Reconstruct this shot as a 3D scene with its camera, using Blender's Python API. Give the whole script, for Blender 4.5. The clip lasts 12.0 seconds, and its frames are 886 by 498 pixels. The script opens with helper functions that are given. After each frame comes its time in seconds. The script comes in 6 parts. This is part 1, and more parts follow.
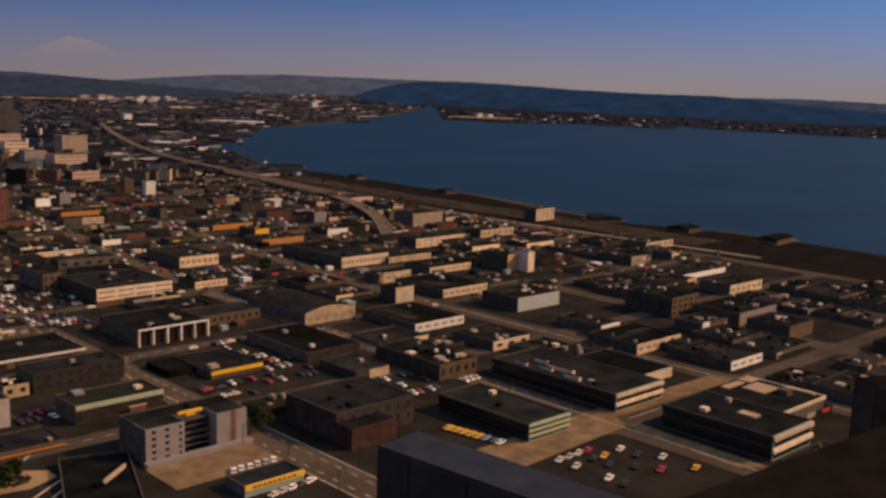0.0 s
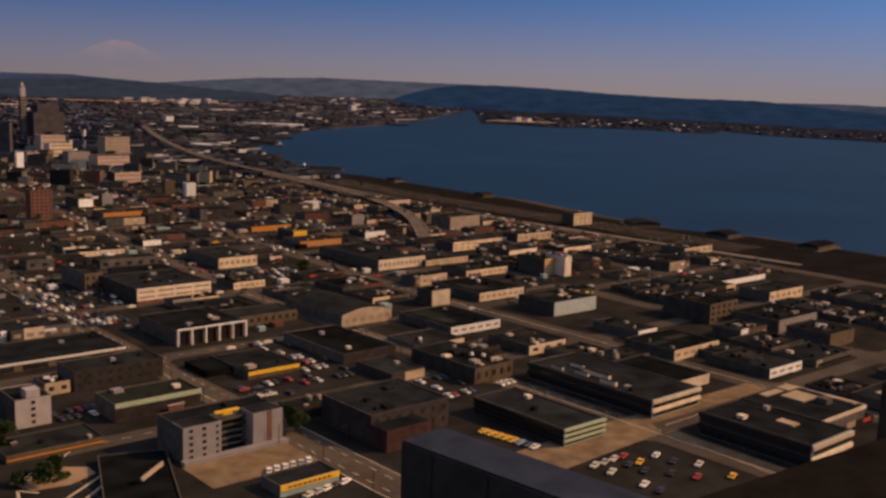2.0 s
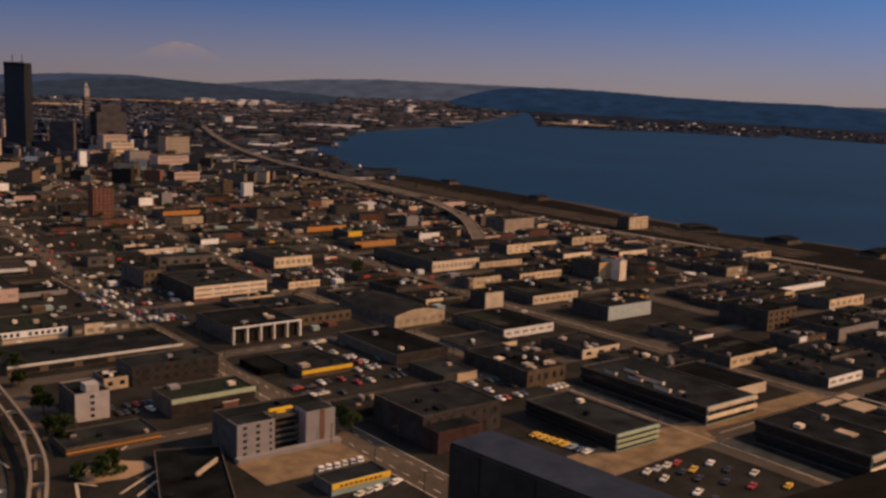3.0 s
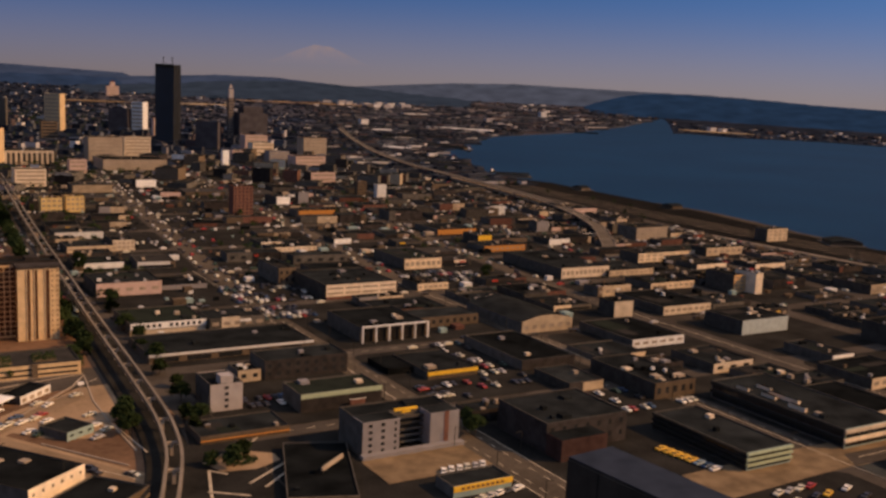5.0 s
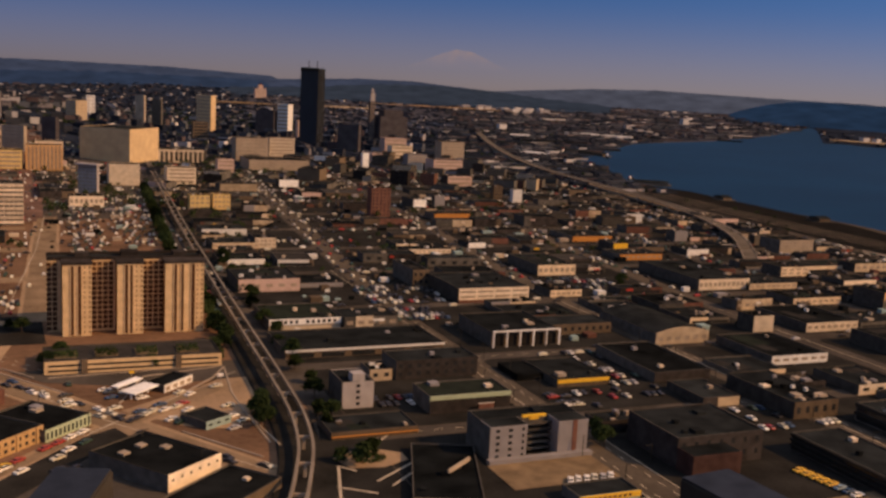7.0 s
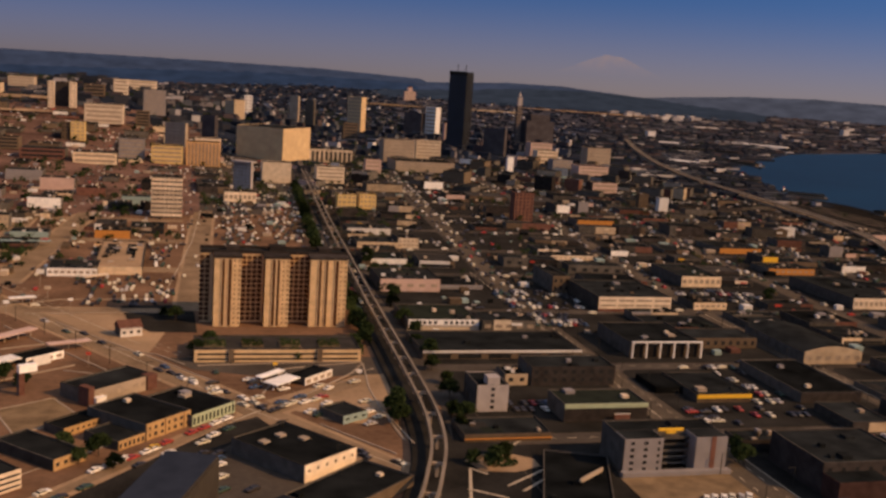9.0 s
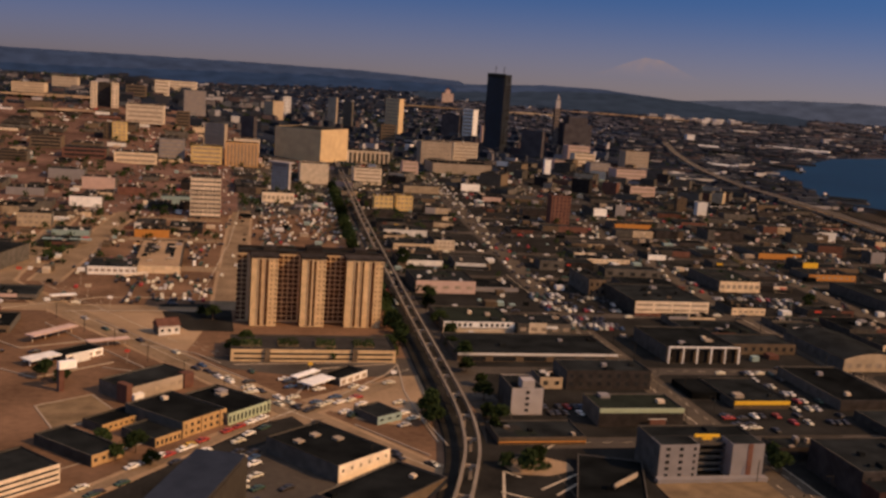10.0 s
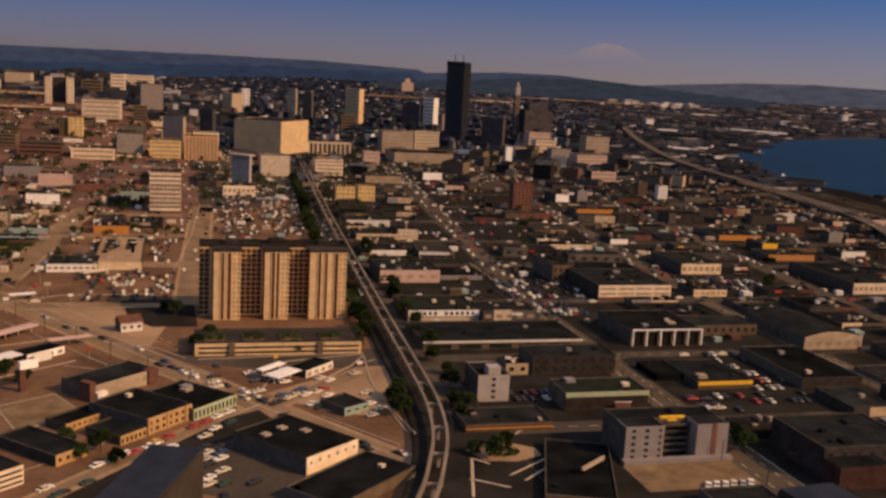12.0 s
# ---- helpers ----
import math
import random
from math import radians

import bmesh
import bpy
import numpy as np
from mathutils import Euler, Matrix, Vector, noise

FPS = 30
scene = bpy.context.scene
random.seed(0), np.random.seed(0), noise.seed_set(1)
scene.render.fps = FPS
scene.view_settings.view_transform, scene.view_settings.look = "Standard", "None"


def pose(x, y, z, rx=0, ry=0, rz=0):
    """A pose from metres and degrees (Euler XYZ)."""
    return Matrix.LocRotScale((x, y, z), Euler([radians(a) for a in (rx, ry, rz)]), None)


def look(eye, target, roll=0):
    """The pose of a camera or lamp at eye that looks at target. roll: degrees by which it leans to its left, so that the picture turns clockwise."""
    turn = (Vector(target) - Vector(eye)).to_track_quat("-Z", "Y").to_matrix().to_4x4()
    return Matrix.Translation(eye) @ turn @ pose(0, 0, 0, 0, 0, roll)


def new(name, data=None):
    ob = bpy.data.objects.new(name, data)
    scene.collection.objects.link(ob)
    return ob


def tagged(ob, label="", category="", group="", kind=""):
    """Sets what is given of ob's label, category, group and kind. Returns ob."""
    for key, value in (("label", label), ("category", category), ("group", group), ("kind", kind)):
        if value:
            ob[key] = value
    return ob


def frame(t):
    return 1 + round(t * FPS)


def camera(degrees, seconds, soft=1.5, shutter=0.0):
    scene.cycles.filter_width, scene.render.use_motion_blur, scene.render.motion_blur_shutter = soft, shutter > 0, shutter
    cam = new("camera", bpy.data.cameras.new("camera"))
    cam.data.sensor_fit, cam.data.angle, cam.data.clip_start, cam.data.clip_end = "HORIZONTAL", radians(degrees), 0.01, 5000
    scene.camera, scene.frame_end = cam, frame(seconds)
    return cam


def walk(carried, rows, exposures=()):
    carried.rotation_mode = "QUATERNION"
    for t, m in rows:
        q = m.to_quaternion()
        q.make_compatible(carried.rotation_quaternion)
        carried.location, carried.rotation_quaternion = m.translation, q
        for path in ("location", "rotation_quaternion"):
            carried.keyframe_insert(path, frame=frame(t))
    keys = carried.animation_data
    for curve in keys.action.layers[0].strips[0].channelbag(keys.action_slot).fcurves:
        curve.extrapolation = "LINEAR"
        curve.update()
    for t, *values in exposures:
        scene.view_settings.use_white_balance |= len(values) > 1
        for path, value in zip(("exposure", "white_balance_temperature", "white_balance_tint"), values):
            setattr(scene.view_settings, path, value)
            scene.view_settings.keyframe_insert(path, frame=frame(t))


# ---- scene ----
cam = camera(47.0, 12.0, soft=2.8)
EYE, TURN = 140.0, -43.0
# seconds, x, y, z from the first eye, yaw, pitch, roll
ROWS = [
    (0.0, -0.80, 0.00, -0.03, -0.20, -9.39, -1.58),
    (0.5, -0.75, -0.17, -0.05, -0.02, -9.31, -1.62),
    (1.0, -0.66, -0.32, -0.06, 0.20, -9.27, -1.65),
    (1.5, -0.55, -0.42, -0.08, 0.71, -9.23, -1.65),
    (2.0, -0.46, -0.47, -0.08, 1.96, -9.25, -1.79),
    (2.5, -0.40, -0.49, -0.08, 3.50, -9.24, -1.88),
    (3.0, -0.36, -0.47, -0.07, 5.08, -9.24, -2.03),
    (5.0, -0.23, -0.22, 0.03, 12.55, -9.29, -2.61),
    (5.5, -0.13, -0.09, 0.04, 14.35, -9.32, -2.67),
    (6.0, 0.05, 0.08, 0.03, 16.24, -9.34, -2.76),
    (6.5, 0.12, 0.22, 0.03, 18.26, -9.39, -2.94),
    (7.0, 0.22, 0.34, 0.03, 20.30, -9.40, -3.10),
    (9.0, 0.99, 0.85, 0.05, 28.54, -9.66, -3.88),
    (9.5, 1.09, 0.93, 0.06, 29.95, -9.65, -4.00),
    (10.0, 1.13, 0.97, 0.06, 30.65, -9.69, -4.11),
    (10.5, 1.17, 1.01, 0.06, 30.80, -9.74, -4.18),
    (11.0, 1.17, 1.03, 0.05, 30.60, -9.80, -4.13),
    (11.5, 1.27, 1.10, 0.04, 29.80, -10.26, -3.63),
    (12.0, 1.36, 1.15, 0.03, 28.41, -10.17, -3.11),
]
walk(cam, [(t, pose(0, 0, EYE, 0, 0, TURN) @ pose(x, y, z, 90 + pitch, roll, yaw)) for t, x, y, z, yaw, pitch, roll in ROWS])

# ---- world, sun ----
SUN_TO = Vector((1.0, -0.66, 0.80)).normalized()
SUN_ELEV = math.asin(SUN_TO.z)
world = bpy.data.worlds.new("evening_sky")
scene.world = world
world.use_nodes = True
wn = world.node_tree.nodes
sky = wn.new("ShaderNodeTexSky")
sky.sky_type = "NISHITA"
sky.sun_disc = False
sky.sun_elevation = SUN_ELEV
sky.sun_rotation = math.atan2(SUN_TO.x, SUN_TO.y)
sky.altitude = 100
sky.air_density, sky.dust_density, sky.ozone_density = 1.0, 3.5, 5.0
wn["Background"].inputs["Strength"].default_value = 0.085
wl = world.node_tree.links
way = wn.new("ShaderNodeTexCoord")
stretch = wn.new("ShaderNodeVectorMath")  # the sky deepens quickly above the horizon haze
stretch.operation = "MULTIPLY_ADD"
stretch.inputs[1].default_value = (1, 1, 7)
stretch.inputs[2].default_value = (0, 0, 0.16)
unit = wn.new("ShaderNodeVectorMath")
unit.operation = "NORMALIZE"
tint = wn.new("ShaderNodeMix")
tint.data_type, tint.blend_type = "RGBA", "MULTIPLY"
tint.inputs["Factor"].default_value = 1.0
tint.inputs["B"].default_value = (0.71, 1.04, 1.36, 1)
wl.new(way.outputs["Generated"], stretch.inputs[0])
wl.new(stretch.outputs[0], unit.inputs[0])
wl.new(unit.outputs[0], sky.inputs["Vector"])
wl.new(sky.outputs["Color"], tint.inputs["A"])
up = wn.new("ShaderNodeSeparateXYZ")
wl.new(way.outputs["Generated"], up.inputs[0])
rise = wn.new("ShaderNodeMapRange")  # mauve evening haze along the horizon
rise.interpolation_type = "SMOOTHSTEP"
rise.inputs["From Min"].default_value, rise.inputs["From Max"].default_value = -0.022, 0.098
wl.new(up.outputs["Z"], rise.inputs["Value"])
haze = wn.new("ShaderNodeMix")
haze.data_type = "RGBA"
facing = wn.new("ShaderNodeVectorMath")  # the haze is brighter towards the sun's side
facing.operation = "DOT_PRODUCT"
facing.inputs[1].default_value = Vector((SUN_TO.x, SUN_TO.y, 0)).normalized()
wl.new(way.outputs["Generated"], facing.inputs[0])
side = wn.new("ShaderNodeMapRange")
side.inputs["From Min"].default_value, side.inputs["From Max"].default_value = -0.8, 0.3
wl.new(facing.outputs["Value"], side.inputs["Value"])
glow = wn.new("ShaderNodeMix")
glow.data_type = "RGBA"
glow.inputs["A"].default_value, glow.inputs["B"].default_value = (1.90, 1.43, 1.46, 1), (3.25, 2.55, 2.45, 1)
wl.new(side.outputs[0], glow.inputs["Factor"])
wl.new(glow.outputs["Result"], haze.inputs["A"])
wl.new(rise.outputs[0], haze.inputs["Factor"])
wl.new(tint.outputs["Result"], haze.inputs["B"])
near_sun = wn.new("ShaderNodeVectorMath")  # the bright whitish sky round the sun, high behind the tower
near_sun.operation = "DOT_PRODUCT"
near_sun.inputs[1].default_value = SUN_TO
wl.new(way.outputs["Generated"], near_sun.inputs[0])
ring = wn.new("ShaderNodeMapRange")
ring.interpolation_type = "SMOOTHSTEP"
ring.inputs["From Min"].default_value, ring.inputs["From Max"].default_value = 0.70, 1.0
wl.new(near_sun.outputs["Value"], ring.inputs["Value"])
aureole = wn.new("ShaderNodeMix")
aureole.data_type, aureole.blend_type = "RGBA", "ADD"
aureole.inputs["B"].default_value = (9.5, 7.6, 5.7, 1)
wl.new(ring.outputs[0], aureole.inputs["Factor"])
wl.new(haze.outputs["Result"], aureole.inputs["A"])
over = wn.new("ShaderNodeMapRange")  # extra brightness added overhead, out of view, to lift the shaded walls
over.interpolation_type = "SMOOTHSTEP"
over.inputs["From Min"].default_value, over.inputs["From Max"].default_value = 0.15, 0.7
wl.new(up.outputs["Z"], over.inputs["Value"])
overhead_fill = wn.new("ShaderNodeMix")
overhead_fill.data_type, overhead_fill.blend_type = "RGBA", "ADD"
overhead_fill.inputs["B"].default_value = (2.35, 2.15, 1.95, 1)
wl.new(over.outputs[0], overhead_fill.inputs["Factor"])
wl.new(aureole.outputs["Result"], overhead_fill.inputs["A"])
wl.new(overhead_fill.outputs["Result"], wn["Background"].inputs["Color"])
sun = new("sun", bpy.data.lights.new("sun", "SUN"))
sun.data.energy, sun.data.angle, sun.data.color = 4.0, radians(0.6), (1.0, 0.575, 0.265)
sun.matrix_world = look((0, 0, 0), -SUN_TO)


# ---- materials ----
def mat(name, base, rough=0.85, var=0.25, scale=0.15, metal=0.0, bump=0.0, fine=3.0, per_object=0.0, spec=0.0):
    """A surface with broad stains and fine grain, sized in metres; per_object shifts the tone from thing to thing."""
    m = bpy.data.materials.new(name)
    m.use_nodes = True
    n, l = m.node_tree.nodes, m.node_tree.links
    b = n["Principled BSDF"]
    b.inputs["Roughness"].default_value, b.inputs["Metallic"].default_value = rough, metal
    b.inputs["Specular IOR Level"].default_value = spec
    geo = n.new("ShaderNodeNewGeometry")
    big, small = n.new("ShaderNodeTexNoise"), n.new("ShaderNodeTexNoise")
    for node, s, det in ((big, scale, 4.0), (small, fine, 3.0)):
        node.inputs["Scale"].default_value, node.inputs["Detail"].default_value = s, det
        l.new(geo.outputs["Position"], node.inputs["Vector"])
    add = n.new("ShaderNodeMath")
    add.operation = "MULTIPLY_ADD"
    add.inputs[1].default_value = 0.4
    l.new(small.outputs["Fac"], add.inputs[0])
    l.new(big.outputs["Fac"], add.inputs[2])
    value = n.new("ShaderNodeMapRange")
    value.inputs["From Min"].default_value, value.inputs["From Max"].default_value = 0.45, 0.95
    value.inputs["To Min"].default_value, value.inputs["To Max"].default_value = 1 - var, 1 + var
    l.new(add.outputs[0], value.inputs["Value"])
    hsv = n.new("ShaderNodeHueSaturation")
    hsv.inputs["Color"].default_value = (*base, 1)
    last = value.outputs[0]
    if per_object:
        info = n.new("ShaderNodeObjectInfo")
        shift = n.new("ShaderNodeMapRange")
        shift.inputs["To Min"].default_value, shift.inputs["To Max"].default_value = 1 - per_object, 1 + per_object
        l.new(info.outputs["Random"], shift.inputs["Value"])
        mul = n.new("ShaderNodeMath")
        mul.operation = "MULTIPLY"
        l.new(last, mul.inputs[0])
        l.new(shift.outputs[0], mul.inputs[1])
        last = mul.outputs[0]
    l.new(last, hsv.inputs["Value"])
    l.new(hsv.outputs["Color"], b.inputs["Base Color"])
    if bump:
        bp = n.new("ShaderNodeBump")
        bp.inputs["Strength"].default_value, bp.inputs["Distance"].default_value = 0.5, bump
        l.new(small.outputs["Fac"], bp.inputs["Height"])
        l.new(bp.outputs["Normal"], b.inputs["Normal"])
    return m


DIRT = mat("dusty_ground", (0.150, 0.086, 0.050), 0.95, 0.5, 0.025, fine=0.3)
DUST = mat("dusty_pale_road", (0.31, 0.205, 0.118), 0.9, 0.3, 0.03, fine=0.5)
ASPHALT = mat("asphalt", (0.072, 0.058, 0.045), 0.9, 0.4, 0.03, fine=0.4)
LOT = mat("lot_asphalt", (0.025, 0.0225, 0.019), 0.9, 0.45, 0.06, fine=0.8)
CONCRETE = mat("concrete", (0.34, 0.265, 0.19), 0.85, 0.22, 0.08)
OLDDECK = mat("sooty_concrete_deck", (0.125, 0.100, 0.075), 0.9, 0.3, 0.05)
DECK = mat("worn_concrete_deck", (0.20, 0.16, 0.12), 0.9, 0.3, 0.05)
LOTEARTH = mat("trodden_earth", (0.18, 0.122, 0.068), 0.95, 0.4, 0.12)
EARTH = mat("bare_earth", (0.34, 0.25, 0.155), 0.95, 0.3, 0.1)
TAR = mat("tar_roof", (0.0145, 0.0155, 0.0150), 0.95, 0.6, 0.09, per_object=0.5)
TAR_GREEN = mat("mossy_roof", (0.020, 0.023, 0.017), 0.95, 0.3, 0.12)
GRAVEL = mat("gravel_roof", (0.042, 0.037, 0.032), 0.95, 0.3, 0.15, per_object=0.3)
TAN = mat("tan_stucco", (0.50, 0.375, 0.24), 0.85, 0.25, 0.2, per_object=0.4)
CREAM = mat("cream_paint", (0.62, 0.49, 0.345), 0.8, 0.2, 0.2, per_object=0.25)
PALE = mat("weathered_pale_paint", (0.37, 0.32, 0.29), 0.8, 0.15, 0.25)
WHITE = mat("white_paint", (0.74, 0.69, 0.62), 0.7, 0.16, 0.3, per_object=0.2)
GREYP = mat("grey_concrete_panel", (0.235, 0.21, 0.20), 0.8, 0.12, 0.2)
BRICK = mat("red_brick", (0.135, 0.064, 0.045), 0.9, 0.25, 0.3, per_object=0.25)
# sooty brick, kept dark so that it also carries the shade of side walls
DARKW = mat("sooty_shade_brick", (0.088, 0.076, 0.062), 0.95, 0.35, 0.25, per_object=0.4)
REDSOOT = mat("sooty_red_brick", (0.062, 0.034, 0.027), 0.95, 0.35, 0.25)
SOOT = mat("soot_black_brick", (0.040, 0.033, 0.029), 0.95, 0.4, 0.25, per_object=0.4)
BROWN = mat("brown_brick", (0.135, 0.096, 0.062), 0.9, 0.25, 0.3, per_object=0.25)
PINK = mat("pink_stucco", (0.52, 0.36, 0.29), 0.85, 0.12, 0.2)
YELLOW = mat("yellow_sign_paint", (0.72, 0.42, 0.04), 0.6, 0.1, 0.5)
AMBER = mat("amber_brick", (0.60, 0.36, 0.16), 0.8, 0.15, 0.2)
GOLD = mat("golden_stucco", (0.62, 0.43, 0.17), 0.8, 0.15, 0.2)
ORANGE = mat("orange_paint", (0.46, 0.20, 0.05), 0.7, 0.1, 0.5)
REDP = mat("red_paint", (0.42, 0.06, 0.04), 0.6, 0.15, 0.5)
TEAL = mat("pale_teal_paint", (0.25, 0.32, 0.29), 0.7, 0.12, 0.5)
PALEG = mat("pale_grey_green_paint", (0.40, 0.43, 0.40), 0.75, 0.15, 0.4)
GREENP = mat("pale_green_trim", (0.36, 0.40, 0.26), 0.7, 0.12, 0.5)
GLASS = mat("dark_window", (0.022, 0.022, 0.022), 0.2, 0.4, 0.4, spec=0.35)
COPING = mat("worn_coping", (0.060, 0.052, 0.043), 0.9, 0.4, 0.3, per_object=0.5)
OPENING = mat("dark_interior", (0.02, 0.017, 0.014), 0.9, 0.3, 0.5)
BLACKT = mat("black_tower_cladding", (0.036, 0.042, 0.056), 0.4, 0.2, 0.05, spec=0.3)
STEEL = mat("dark_steel", (0.030, 0.027, 0.021), 0.8, 0.3, 0.8, spec=0.04)
# fin tops: the bluish sheen of the sky is put into this base colour
FINTOP = mat("sky_sheen_steel", (0.024, 0.028, 0.038), 0.7, 0.3, 1.2, spec=0.08)
FINSIDE = mat("weathered_brown_steel", (0.050, 0.040, 0.029), 0.75, 0.35, 0.9, spec=0.06)
# bluish far ground and paler valley: distance haze put into the base colours
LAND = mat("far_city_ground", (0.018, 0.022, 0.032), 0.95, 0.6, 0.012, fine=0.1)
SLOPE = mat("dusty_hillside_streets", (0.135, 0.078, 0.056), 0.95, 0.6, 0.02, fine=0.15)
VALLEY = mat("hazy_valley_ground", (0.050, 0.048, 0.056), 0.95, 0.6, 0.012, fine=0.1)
LEAF = mat("leaves", (0.024, 0.034, 0.012), 0.9, 0.35, 0.5, per_object=0.3)
BARK = mat("bark", (0.07, 0.05, 0.035), 0.95)
RUBBER = mat("tyre_rubber", (0.02, 0.02, 0.02), 0.9)
WATER = mat("bay_water", (0.0025, 0.0175, 0.036), 0.45, 0.4, 0.004, bump=0.6, fine=0.12, spec=0.08)


# ---- mesh helpers ----
def link(name, bm, material, parent=None, label=""):
    me = bpy.data.meshes.new(name)
    bm.to_mesh(me)
    bm.free()
    me.materials.append(material)
    ob = new(name, me)
    if parent is not None:
        ob.parent = parent
    if label:
        ob["label"] = label
    return ob


def part(name, bm, material, parent, label=""):
    return link(name, bm, material, parent, label)


def piece(name, source, parent, x, y, z, rz=0.0, scale=(1, 1, 1)):
    """Another object on the mesh of an alike piece."""
    ob = new(name, source)
    ob.parent = parent
    ob.location, ob.rotation_euler, ob.scale = (x, y, z), (0, 0, rz), scale
    return ob


def box(bm, x0, y0, z0, x1, y1, z1):
    v = [bm.verts.new(p) for p in ((x0, y0, z0), (x1, y0, z0), (x1, y1, z0), (x0, y1, z0), (x0, y0, z1), (x1, y0, z1), (x1, y1, z1), (x0, y1, z1))]
    for q in ((0, 3, 2, 1), (4, 5, 6, 7), (0, 1, 5, 4), (1, 2, 6, 5), (2, 3, 7, 6), (3, 0, 4, 7)):
        bm.faces.new([v[i] for i in q])
    return bm


def boxes(*args):
    bm = bmesh.new()
    for a in args:
        box(bm, *a)
    return bm


def mesh_of(name, bm, material):
    me = bpy.data.meshes.new(name)
    bm.to_mesh(me)
    bm.free()
    me.materials.append(material)
    return me


def shell(w, d, h, para=0.5, t=0.3):
    """Outer walls with a parapet round a sunken roof."""
    bm = bmesh.new()
    a, b = w / 2, d / 2
    box(bm, -a, -b, 0, a, -b + t, h)
    box(bm, -a, b - t, 0, a, b, h)
    box(bm, -a, -b + t, 0, -a + t, b - t, h)
    box(bm, a - t, -b + t, 0, a, b - t, h)
    return bm


WINDOW = mesh_of("window_pane", boxes((-0.5, -0.06, -0.5, 0.5, 0.06, 0.5)), GLASS)
# pale copy of the pane for far walls, haze put into its colour
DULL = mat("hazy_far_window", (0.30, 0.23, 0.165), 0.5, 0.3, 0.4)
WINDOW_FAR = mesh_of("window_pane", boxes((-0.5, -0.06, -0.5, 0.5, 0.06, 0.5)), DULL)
FOOT = []  # footprints that are taken: x, y, half size


def ground_z(x, y):
    """Height of the land: flat by the bay, a hill to the east, and far land that climbs to the horizon."""
    r, az = math.hypot(x, y), math.degrees(math.atan2(x, y))
    z = 0.0
    s = min(max((r - 950) / 1300, 0), 1) * min(max((9 - az) / 14, 0), 1)
    back = min(max((r - 2450) / 900, 0), 1)
    z += 78 * s * s * (3 - 2 * s) * (1 - back * back * (3 - 2 * back))
    if r > 3000:
        u = min((r - 3000) / 1900, 0.999) * 0.80
        z = max(z, 140 * (1 - r * (1 - u) / 3000) * (1 - 0.6 * min(max((az - 44) / 18, 0), 1)) * min(max((az + 10) / 17, 0), 1))
    return z


def windows(parent, w, d, h, cols, rows, face="s", z0=1.0, ww=0.42, hh=0.48, y=None, dark=False):
    """A grid of panes on one face of a building."""
    length = w if face in "sn" else d
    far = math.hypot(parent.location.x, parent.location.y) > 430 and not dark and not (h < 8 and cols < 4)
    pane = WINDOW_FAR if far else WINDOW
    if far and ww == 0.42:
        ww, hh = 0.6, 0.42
    if math.hypot(parent.location.x, parent.location.y) > 1150 and cols > 3 and rows > 1 and face == "s":
        for j in range(rows):
            piece("window_ribbon", pane, parent, 0, -d / 2 if y is None else y, z0 + (h - z0 - 0.6) * (j + 0.5) / rows, 0, (length * 0.9, 1, (h - z0 - 0.6) / rows * hh))
        return
    for i in range(cols):
        for j in range(rows):
            u = -length / 2 + length * (i + 0.5) / cols
            z = z0 + (h - z0 - 0.6) * (j + 0.5) / rows
            sx, sz = length / cols * ww, (h - z0 - 0.6) / rows * hh
            if face == "s":
                piece("window", pane, parent, u, -d / 2 if y is None else y, z, 0, (sx, 1, sz))
            elif face == "w":
                piece("window", pane, parent, -w / 2, u, z, math.pi / 2, (sx, 1, sz))
            elif face == "e":
                piece("window", pane, parent, w / 2, u, z, math.pi / 2, (sx, 1, sz))


